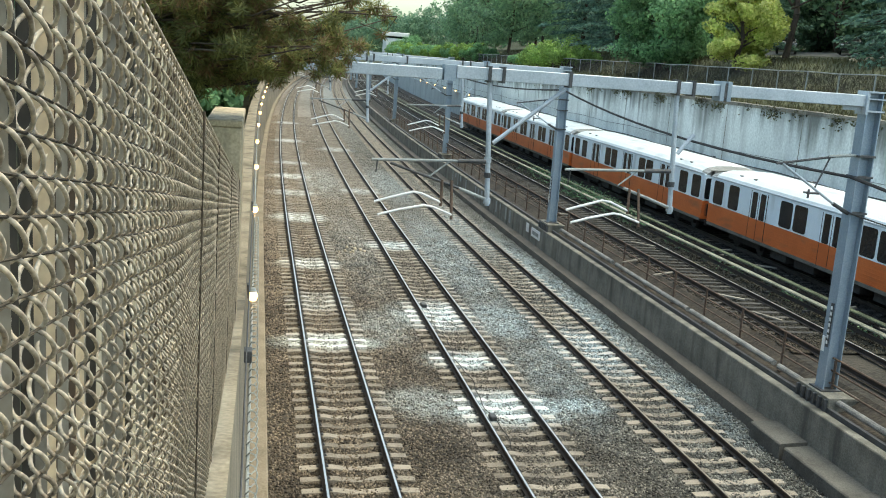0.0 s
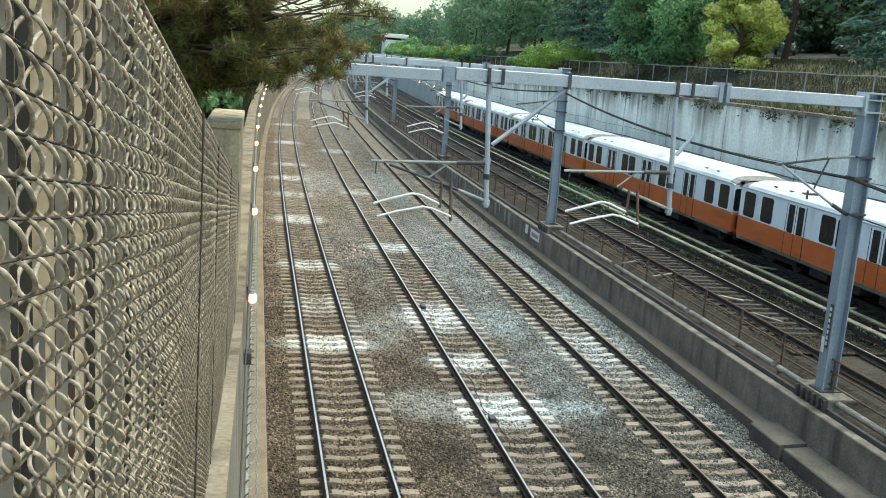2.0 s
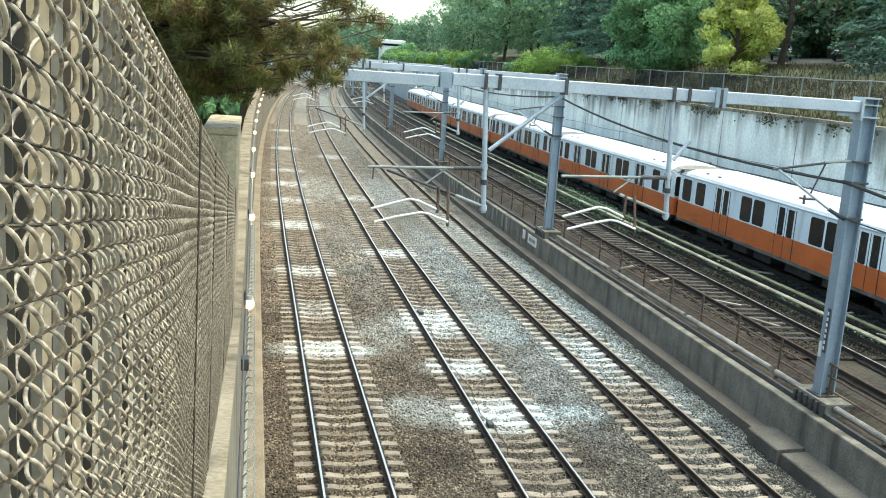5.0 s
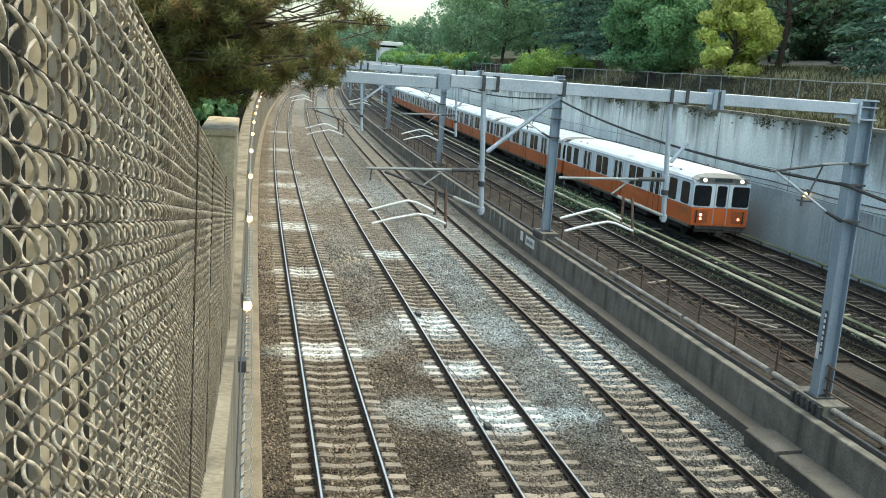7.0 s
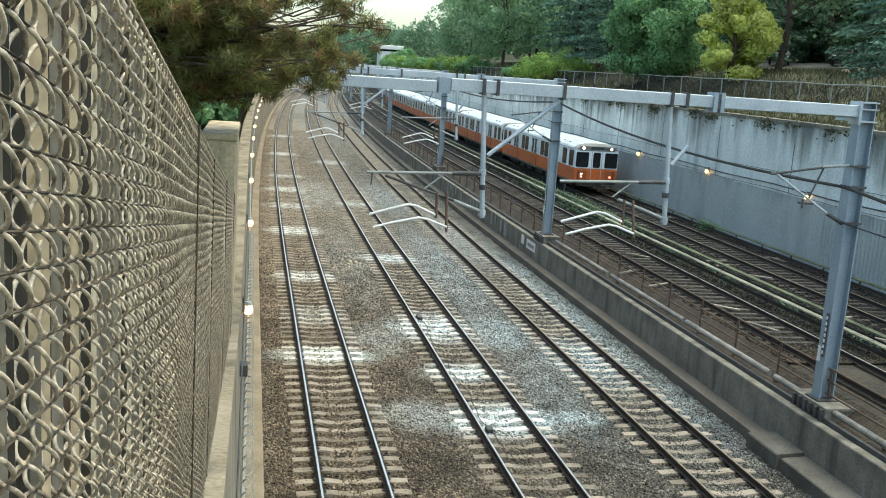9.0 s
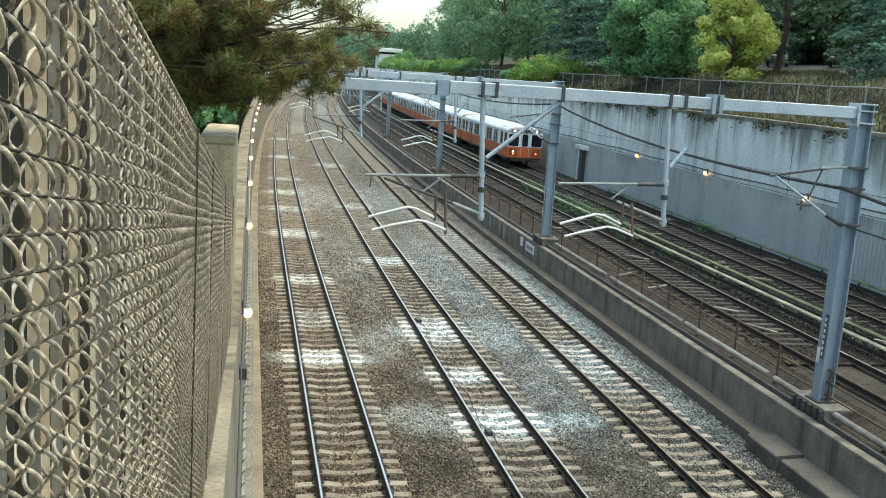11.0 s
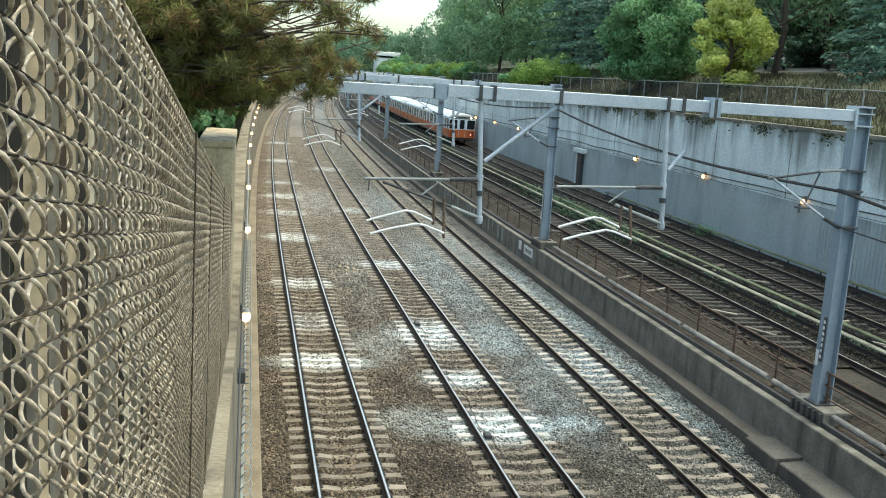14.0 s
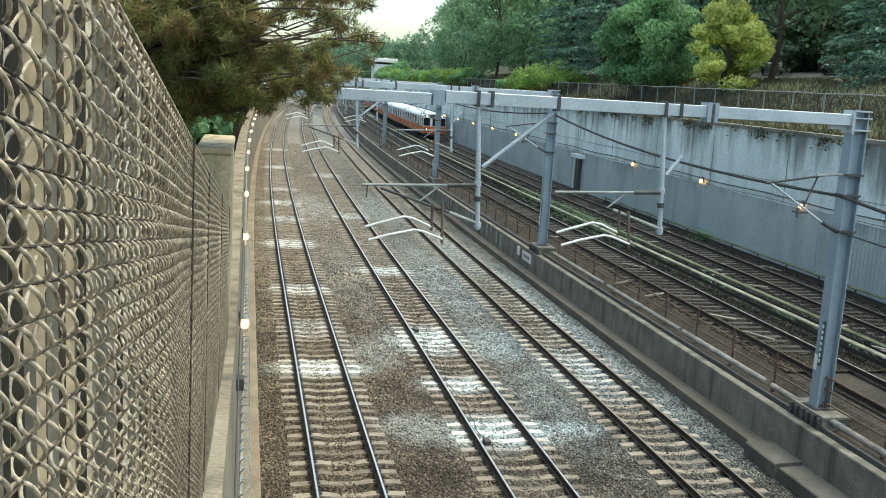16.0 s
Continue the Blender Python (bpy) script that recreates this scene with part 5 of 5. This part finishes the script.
def pine(m, seed):
    """The near pine: long limbs hung with tufts of needles."""
    rnd, g = random.Random(seed), np.random.default_rng(seed)
    t = thing("pine_tree", m, "overhanging pine with drooping green and browned needles beside the fence", "tree")
    bm = bmesh.new()
    limb(bm, (0, 0, -2.8), (0.05, 0.1, 8), 0.17, 0.08, rnd, 5)
    tufts = []
    ends = []
    for k in range(96):
        a = rnd.uniform(-0.85, 0.7)
        l = rnd.uniform(1.2, 4.3)
        z = rnd.uniform(-0.1, 1.5) if k % 3 else rnd.uniform(1.2, 3.6)
        tip = Vector((l * math.cos(a), l * math.sin(a), z + (0.26 * max(0, l * math.cos(a) - 1.2)) + rnd.uniform(-0.15, 0.25)))
        if k % 6 == 0:
            a = rnd.uniform(0, 6.283)
            tip = Vector((0.6 * l * math.cos(a), 0.6 * l * math.sin(a), z + rnd.uniform(-0.1, 0.3)))
        ends.append((Vector((0, 0, z)), tip))
    for a, b in ends:
        limb(bm, a, b, 0.03, 0.008, rnd, 4)
        for i in range(7):
            s = 0.35 + 0.65 * i / 6
            o = a.lerp(b, s)
            e = o + Vector((rnd.uniform(-1, 1), rnd.uniform(-1, 1), rnd.uniform(-0.5, 0.4))) * 0.5
            rod(bm, o, e, 0.008, 4, 0.003)
            for j in range(5):
                p = o.lerp(e, 0.3 + 0.7 * j / 4)
                tufts.append(p + Vector((rnd.uniform(-.06, .06), rnd.uniform(-.06, .06), rnd.uniform(-.06, .06))))
    part("trunk", bm, bark, t)
    tufts = np.array([tuple(p) for p in tufts])
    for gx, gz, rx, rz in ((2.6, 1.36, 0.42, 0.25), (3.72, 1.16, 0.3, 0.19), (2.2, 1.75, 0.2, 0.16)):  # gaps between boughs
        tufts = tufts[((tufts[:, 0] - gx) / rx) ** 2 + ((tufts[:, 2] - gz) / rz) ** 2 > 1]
    for share_, material, nm, sd in ((0.82, pine_leaf, "needles", 1), (1.0, pine_brown, "browned_needles", 2)):
        pick = g.random(len(tufts)) < share_ if sd == 1 else g.random(len(tufts)) < 0.3
        c = tufts[pick]
        k = 34
        c = np.repeat(c, k, axis=0)
        d = g.normal(size=c.shape)
        d[:, 2] -= 0.35
        d /= np.linalg.norm(d, axis=1)[:, None]
        quads(nm, c + d * 0.085, 0.17, 0.075, material, t, seed + sd, direction=d, outward=d + np.array((0.25, -0.3, 0.35)))
    return t


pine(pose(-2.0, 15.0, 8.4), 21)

# ---------- the bank above the tall wall ----------


def bank_z(x):
    """Height of the bank at x metres right of the line's own swing."""
    for (x0, z0), (x1, z1) in zip(BANK, BANK[1:]):
        if x <= x1:
            return z0 + (z1 - z0) * (x - x0) / (x1 - x0)
    return BANK[-1][1]


BANK = ((25.5, 7.75), (27.0, 8.6), (31.0, 10.2), (36.5, 10.9), (43.0, 11.1), (60.0, 13.0), (110.0, 26.0), (400.0, 40.0))
ys = stations(-10, FAR + 200, 12)
vs, fs = [], []
for y in ys:
    vs += [(x + min(bend(y), 40), y, z) for x, z in BANK]
n = len(BANK)
for i in range(len(ys) - 1):
    for k in range(n - 1):
        fs.append((i * n + k, i * n + k + 1, (i + 1) * n + k + 1, (i + 1) * n + k))
bank = mesh_part("ground_right", vs, fs, [grass, verge], index=([0, 0] + [1] * (n - 3)) * (len(ys) - 1))
tagged(bank, "dry grassy bank rising behind the tall wall", "ground", kind="structure")
road = sweep("road", [(34.8, bank_z(34.8) + 0.03), (39.6, bank_z(39.6) + 0.05)], stations(-10, 200, 8), asphalt, closed=False)
tagged(road, "pale asphalt park road between the trees", "road", kind="structure")
lot = sweep("car_park", [(44.6, bank_z(44.6) + 0.03), (49.8, bank_z(49.8) + 0.05)], stations(20, 120, 8), asphalt, closed=False)
tagged(lot, "pale asphalt parking strip under the trees", "road", kind="structure")
end_ground = mesh_part("ground_far", [(-900, FAR - 5, -0.3), (900, FAR - 5, -0.3), (900, 3000, 6), (-900, 3000, 6)], [(0, 1, 2, 3)], verge)
tagged(end_ground, "distant wooded ground", "ground", kind="structure")
floor_under = mesh_part("ground_behind", [(-900, -900, -0.6), (900, -900, -0.6), (900, FAR, -0.6), (-900, FAR, -0.6)], [(0, 1, 2, 3)], verge)
tagged(floor_under, "earth under the cutting", "ground", kind="structure")

# fence on the bank
net = bpy.data.materials.new("rusty_netting")
net.use_nodes = True
nn, nl = net.node_tree.nodes, net.node_tree.links.new
nn["Principled BSDF"].inputs["Base Color"].default_value = (0.05, 0.042, 0.034, 1)
nn["Principled BSDF"].inputs["Roughness"].default_value = 0.9
clear = nn.new("ShaderNodeBsdfTransparent")
weave = nn.new("ShaderNodeTexNoise")
weave.inputs["Scale"].default_value = 26.0
nl(nn.new("ShaderNodeNewGeometry").outputs["Position"], weave.inputs["Vector"])
cut = nn.new("ShaderNodeMapRange")
cut.inputs["From Min"].default_value, cut.inputs["From Max"].default_value = 0.41, 0.53
nl(weave.outputs["Fac"], cut.inputs["Value"])
mixn = nn.new("ShaderNodeMixShader")
nl(cut.outputs[0], mixn.inputs[0])
nl(nn["Principled BSDF"].outputs[0], mixn.inputs[1])
nl(clear.outputs[0], mixn.inputs[2])
nl(mixn.outputs[0], nn["Material Output"].inputs["Surface"])
bank_fence = thing("bank_fence", Matrix.Identity(4), "old netting fence with pale posts above the tall wall", "fence")
first = None
for i in range(46):
    y = 14.0 + 2.8 * i
    m = pose(27.0 + bend(y), y, 8.55, rnd.uniform(-1.5, 1.5), rnd.uniform(-1.5, 1.5), 0)
    if first is None:
        first = part("post", rod(bmesh.new(), (0, 0, -0.2), (0, 0, 1.15), 0.035, 6), conduit_mat, bank_fence)
        first.matrix_basis = m
    else:
        share("post", first, m, bank_fence)
bm = bmesh.new()
tube(bm, [(27.0 + bend(y), y, 9.68 + 0.03 * math.sin(y)) for y in stations(14, 140, 2.8)], 0.03, 6)
part("top_rail", bm, conduit_mat, bank_fence)
sweep("netting", [(27.02, 8.6), (27.02, 9.66), (27.024, 9.66), (27.024, 8.6)], stations(14, 140, 5), net, bank_fence, "dark rusty netting")

# tufts of dry grass and weeds on the bank and hanging over the wall
g = np.random.default_rng(8)
n = 26000
y = 20 + 110 * g.random(n) ** 1.6
x = 25.2 + g.random(n) ** 1.5 * 8.0
z = np.interp(x, [b[0] for b in BANK], [b[1] for b in BANK]) + 0.12
c = np.stack((x + np.where(y > 40, (y - 40) ** 2 / 5200, 0), y, z), -1)
d = np.tile((0.0, 0.0, 1.0), (n, 1))
dry = leaf_mat("dry_grass_blades", (0.055, 0.058, 0.028), (0.16, 0.155, 0.08))
tagged(quads("grass_tufts", c, 0.34, 0.16, dry, None, 9, direction=d), "dry grass tufts along the top of the tall wall", "grass", kind="stuff")
n = 9000
y = 20 + 90 * g.random(n)
keep = np.sin(y * 0.9) + np.sin(y * 2.3 + 1) + g.normal(scale=0.6, size=n) > 0.5
y = y[keep]
n = len(y)
c = np.stack((24.74 + 0.1 * g.random(n) + np.where(y > 40, (y - 40) ** 2 / 5200, 0), y, 7.85 - np.abs(g.normal(scale=0.28, size=n))), -1)
tagged(quads("hanging_vines", c, 0.14, 0.5, dry, None, 12), "withered vines hanging over the tall wall", "vine", kind="stuff")

# weeds between the transit tracks and at the wall foot
n = 5000
y = np.concatenate((g.uniform(44, 66, n // 2), g.normal(52, 3, n // 2)))
c = np.stack((19.0 + g.normal(scale=0.4, size=n) + np.where(y > 40, (y - 40) ** 2 / 5200, 0), y, 1.6 + np.abs(g.normal(scale=0.22, size=n))), -1)
tagged(quads("weeds", c, 0.13, 0.5, dark_leaf, None, 14), "low green weeds between the transit tracks", "weeds", kind="stuff")
n = 3200
y = 25 + 22 * g.random(n) ** 0.8
keep = np.sin(y * 1.3) + np.sin(y * 3.1 + 2) + g.normal(scale=0.4, size=n) > 0.6
y = y[keep]
n = len(y)
c = np.stack((18.85 + g.normal(scale=0.22, size=n), y, 1.58 + np.abs(g.normal(scale=0.12, size=n))), -1)
tagged(quads("weeds", c, 0.11, 0.5, dark_leaf, None, 16), "sparse green weeds between the cover boards", "weeds", kind="stuff")
n = 900
c = np.stack((24.3 + g.normal(scale=0.2, size=n), 47.6 + g.normal(scale=0.35, size=n), 1.6 + np.abs(g.normal(scale=0.2, size=n))), -1)
tagged(quads("weeds", c, 0.1, 0.5, green_leaf, None, 15), "small clump of weeds at the foot of the tall wall", "weeds", kind="stuff")

# ---------- trees behind ----------


def at(x, y):
    return pose(x, y, bank_z(x - min(bend(y), 40)) - 0.1)


broadleaf(at(28.6, 67.0), 7.2, 7.4, green_leaf, 31, "round-crowned green tree behind the fence", low=0.08, leaf=0.26, count=24000)
broadleaf(at(29.3, 56.5), 5.6, 4.7, yellow_leaf, 32, "yellow-green young tree behind the fence", low=0.1, leaf=0.2, count=28000)
broadleaf(at(32.8, 57.3), 15.0, 11.0, dark_leaf, 33, "tall dark tree with a bare trunk by the park road", low=0.3, leaf=0.34, count=11000, trunk_r=0.24)
conifer(at(34.0, 46.5), 11.0, 8.5, fir_leaf, 34, "dark green pine beside the park road", low=0.02, leaf=0.3)
conifer(at(39.0, 52.0), 15.0, 9.5, fir_leaf, 44, "dark green pine beside the park road", low=0.02, leaf=0.36)
spruce = conifer(at(33.0, 98.0), 19.0, 9.5, fir_leaf, 35, "tall layered dark conifer", leaf=0.4)
for x, y, s, r in ((31.5, 84.0, 0.95, 40), (36.0, 88.0, 1.1, 110), (38.0, 103.0, 1.15, 170), (41.0, 78.0, 1.1, 250), (43.0, 95.0, 1.2, 300), (35.5, 74.0, 1.0, 200), (54.0, 66.0, 0.8, 70), (57.0, 75.0, 0.85, 140), (52.5, 57.0, 0.75, 220), (59.0, 86.0, 0.9, 310), (44.5, 55.0, 0.7, 15)):
    o = copy_thing(spruce, at(x, y) @ pose(0, 0, 0, 0, 0, r))
    o.scale = (s, s, s)
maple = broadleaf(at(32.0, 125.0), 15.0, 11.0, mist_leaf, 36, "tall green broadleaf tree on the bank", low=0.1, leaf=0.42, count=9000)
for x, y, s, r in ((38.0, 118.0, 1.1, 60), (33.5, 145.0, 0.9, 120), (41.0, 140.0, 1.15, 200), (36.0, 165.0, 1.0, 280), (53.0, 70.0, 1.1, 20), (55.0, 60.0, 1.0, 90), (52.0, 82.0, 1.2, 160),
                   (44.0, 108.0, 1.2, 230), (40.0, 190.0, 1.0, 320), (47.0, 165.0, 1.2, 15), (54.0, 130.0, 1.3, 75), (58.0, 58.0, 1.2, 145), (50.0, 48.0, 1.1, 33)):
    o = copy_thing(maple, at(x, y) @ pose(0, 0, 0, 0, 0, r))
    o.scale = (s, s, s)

shrub = broadleaf(at(53.0, 87.0), 7.5, 7.5, dark_leaf, 47, "low dark green tree branching from the ground behind the car park", low=0.02, leaf=0.34, count=9000, group="low trees behind the car park", trunk_r=0.15)
for x, y, r in ((56.5, 89.0, 80), (60.0, 91.5, 150), (56.5, 82.0, 300), (50.5, 97.0, 120), (63.5, 94.0, 190)):
    copy_thing(shrub, at(x, y) @ pose(0, 0, 0, 0, 0, r))

# woods closing the view
wood_pts, wood_out = [], []
for k in range(170):
    y = 60 + 330 * g.random()
    x = 50 + 55 * g.random() + bend(y) * 0.8 if k < 120 else 20 + 40 * g.random() + bend(y) * 0.6
    if k >= 120:
        y = 318 + 90 * g.random()
    base = bank_z(max(25.6, x - min(bend(y), 40)))
    h, w = g.uniform(9, 15), g.uniform(7, 10)
    if k >= 120:
        h = g.uniform(10, 15)
    q = g.normal(size=(620, 3))
    q /= np.linalg.norm(q, axis=1)[:, None]
    q *= g.uniform(0.7, 1.05, (620, 1)) * (1 + 0.25 * np.sin(q[:, :1] * 7 + k) * np.cos(q[:, 2:] * 6))
    wood_pts.append(np.stack((x + q[:, 0] * w / 2, y + q[:, 1] * w / 2, base + h * 0.55 + q[:, 2] * h * 0.5), -1))
    wood_out.append(q + 0.5 * np.sin(q * 9 + k))
wood_pts, wood_out = np.concatenate(wood_pts), np.concatenate(wood_out)
split = len(wood_pts) * 120 // 170
tagged(quads("far_woods", wood_pts[:split], 0.85, 0.6, dark_leaf, None, 41, flat=0.3, outward=wood_out[:split]), "dense dark green woods on the hillside", "woods", kind="stuff")
tagged(quads("far_woods", wood_pts[split:], 0.9, 0.6, haze_leaf, None, 42, flat=0.3, outward=wood_out[split:]), "green woods beyond the bend, haze in their pale colour", "woods", kind="stuff")


def bush(x, y, w, h, seed, material, z=None, group="bushes along the wall"):
    gg = np.random.default_rng(seed)
    t = thing("bush", pose(x, y, bank_z(x - bend(y)) - 0.1 if z is None else z), "bright green leafy bush spilling over the wall top", "bush", group)
    pts, outs, bm = [], [], bmesh.new()
    for k in range(26):
        a, r = gg.uniform(0, 6.283), gg.random() ** 0.5
        cz = h * (0.15 + 0.7 * gg.random() * (1 - r * r * 0.7))
        cx, cy, rr = r * w * 0.42 * math.cos(a), r * w * 0.7 * math.sin(a), h * gg.uniform(0.16, 0.28)
        rod(bm, (0, 0, 0), (cx, cy, cz), 0.03, 4, 0.008)
        d = gg.normal(size=(300, 3))
        d /= np.linalg.norm(d, axis=1)[:, None]
        pts.append(np.array((cx, cy, cz)) + d * rr * gg.random((300, 1)) ** 0.35)
        outs.append(d)
    part("stems", bm, bark, t)
    quads("leaves", np.concatenate(pts), 0.19, 0.6, material, t, seed, flat=0.3, outward=np.concatenate(outs))


bush(27.9, 86.5, 6.4, 3.3, 51, bush_leaf)
bush(28.0, 93.5, 6.4, 3.1, 52, bush_leaf)
bush(28.2, 101.0, 5.0, 2.2, 53, green_leaf)
for k in range(18):
    yy = 128 + 9.5 * k
    bush(27.6 + bend(yy), yy, 6.0, 2.6 + max(0, k - 8) * 0.1 + 0.5 * math.sin(k * 2.2), 60 + k, bush_leaf if k % 2 else green_leaf)
for k in range(5):  # hedge before the white building
    bush(38.4 + 1.7 * k, 286.0, 2.6, 4.3 + 0.4 * math.sin(k * 1.9), 120 + k, green_leaf, group="hedge before the building")
for k in range(7):  # greenery behind the pier
    bush(-1.6 - 0.5 * (k % 3), 19.5 + 2.2 * k, 2.4, 1.4 + 0.3 * (k % 2), 80 + k, bush_leaf if k % 2 else green_leaf, z=7.5, group="bushes behind the pier")
for k in range(3, 12):  # dark trees along the left bank
    o = copy_thing(maple, pose(-9.5 - 3 * (k % 3) + bend(24 + 11 * k), 24 + 11 * k, 8.2, 0, 0, 50 * k))
    o.scale = (0.75, 0.75, 0.8)

# parked car by the road, small pale stones, a far white building


def parked_car(m, paint, label):
    c = thing("parked_car", m, label, "car", "parked cars")
    bm = bmesh.new()
    prof = [(-2.2, 0.3), (-2.25, 0.75), (-1.3, 0.92), (-0.7, 1.42), (0.9, 1.46), (1.75, 0.98), (2.2, 0.9), (2.25, 0.35)]
    rings = [[bm.verts.new((s * (0.85 if z < 1.2 else 0.66), y, z)) for y, z in prof] for s in (-1, 1)]
    bm.faces.new(rings[0])
    bm.faces.new(rings[1][::-1])
    for k in range(len(prof)):
        a, b = k, (k + 1) % len(prof)
        bm.faces.new((rings[0][a], rings[1][a], rings[1][b], rings[0][b]))
    bmesh.ops.recalc_face_normals(bm, faces=bm.faces[:])
    part("body", bm, paint, c, bevel=0.05)
    for s in (-1, 1):
        bm = bmesh.new()
        bm.faces.new([bm.verts.new((s * (0.872 - 0.3 * (z - 0.96) / 0.74 * 0.97), y, z)) for y, z in ((-1.15, 0.96), (-0.66, 1.36), (0.85, 1.38), (1.5, 1.0))])
        part("side_window", bm, glass, c)
        for y in (-1.4, 1.4):
            part("wheel", rod(bmesh.new(), (s * 0.7, y, 0.32), (s * 0.88, y, 0.32), 0.32, 16), rubber, c)
    part("windscreen", boxes((-0.62, 0.62, -1.13, -1.05, 1.0, 1.36)), glass, c)
    for s in (-0.6, 0.6):
        part("headlight", boxes((s - 0.16, s + 0.16, -2.27, -2.2, 0.62, 0.76)), white_insulator, c)


silver = mat("grey_car_paint", (0.16, 0.18, 0.2), (0.24, 0.26, 0.28), 0.25, 1, 20, 0, metal=0.6)
black_paint = mat("black_car_paint", (0.02, 0.022, 0.025), (0.04, 0.042, 0.045), 0.25, 1, 20, 0)
parked_car(pose(46.6, 81.3, bank_z(46.3) + 0.06, 0, 0, -30), silver, "dark grey car parked on the park road")
parked_car(pose(47.2, 72.5, bank_z(47.0) + 0.06, 0, 0, -35), black_paint, "black car parked under the trees")
for k, (x, y, s) in enumerate(((32.6, 49.6, 0.32), (32.9, 48.6, 0.38), (33.0, 47.2, 0.3))):
    bm = bmesh.new()
    bmesh.ops.create_icosphere(bm, subdivisions=2, radius=s)
    for v in bm.verts:
        v.co *= 0.8 + 0.4 * noise.noise(v.co * 3 + Vector((k * 5, 0, 0)))
        v.co.z *= 0.7
    o = part("boulder", bm, walk_conc)
    o.matrix_basis = pose(x, y, bank_z(x) + s * 0.3)
    tagged(o, "pale rounded boulder on the grass verge", "boulder", "boulders")
bld = thing("white_building", pose(40.9, 300.0, 12.5), "low white building far beyond the bend", "building")
part("window_band", boxes((-3.2, 3.2, -4, 4, 0.6, 1.2)), glass, bld)
part("wall", boxes((-3.3, 3.3, -4.4, 4.4, -8, 0.6)), white_insulator, bld)
part("roof", boxes((-3.6, 3.6, -5, 5, 1.22, 2.4)), white_insulator, bld, bevel=0.1)

# small clutter on the trackbeds
offcut_wood = mat("greyed_timber", (0.12, 0.105, 0.085), (0.3, 0.27, 0.22), 0.9, 4, 40, 0.4, vary=0.5)
rnd = random.Random(23)
first = None
for k in range(22):
    y = rnd.uniform(24.0, 52.0)
    x = rnd.choice((15.2, 16.65, 18.0, 19.9, 20.6, 23.6)) + rnd.uniform(-0.35, 0.35)
    m = pose(x + bend(y), y, 1.62 + rnd.uniform(0, 0.02), rnd.uniform(-3, 3), rnd.uniform(-3, 3), rnd.uniform(-70, 70))
    if first is None:
        first = part("timber_offcut", boxes((-0.55, 0.55, -0.06, 0.06, -0.03, 0.03)), offcut_wood, bevel=0.008)
        tagged(first, "greyed timber offcut lying on the transit ballast", "timber", "timber offcuts")
        first.matrix_basis = m
    else:
        o = share("timber_offcut", first, m)
        tagged(o, "greyed timber offcut lying on the transit ballast", "timber", "timber offcuts")
first = None
for k in range(9):
    bm = bmesh.new()
    bmesh.ops.create_icosphere(bm, subdivisions=1, radius=rnd.uniform(0.07, 0.15))
    for v in bm.verts:
        v.co *= 0.75 + 0.5 * noise.noise(v.co * 9 + Vector((k * 3.1, 0, 0)))
    o = part("rock", bm, walk_conc)
    o.matrix_basis = pose(4.55 + rnd.uniform(-0.7, 0.7), 44.6 + rnd.uniform(-0.9, 0.9), -0.18)
    tagged(o, "pale loose rock between two mainline tracks", "rock", "loose rocks")


def motions():
    """The train draws away along the far transit track at a steady pace."""
    for i, c in enumerate(train):
        rows = []
        for k, lag in enumerate((0.45, 0.1, -0.3, -0.2, -0.1, -0.25, -0.45, -0.6, -0.7)):
            t = 2.0 * k
            y = 42.0 + 8.85 * (t - 7.0) + 20.3 * i + 10.0 + lag
            rows.append((t, pose(22.1 + bend(y), y, 1.75, 0, 0, heading(y))))
        walk(c, rows)


motions()
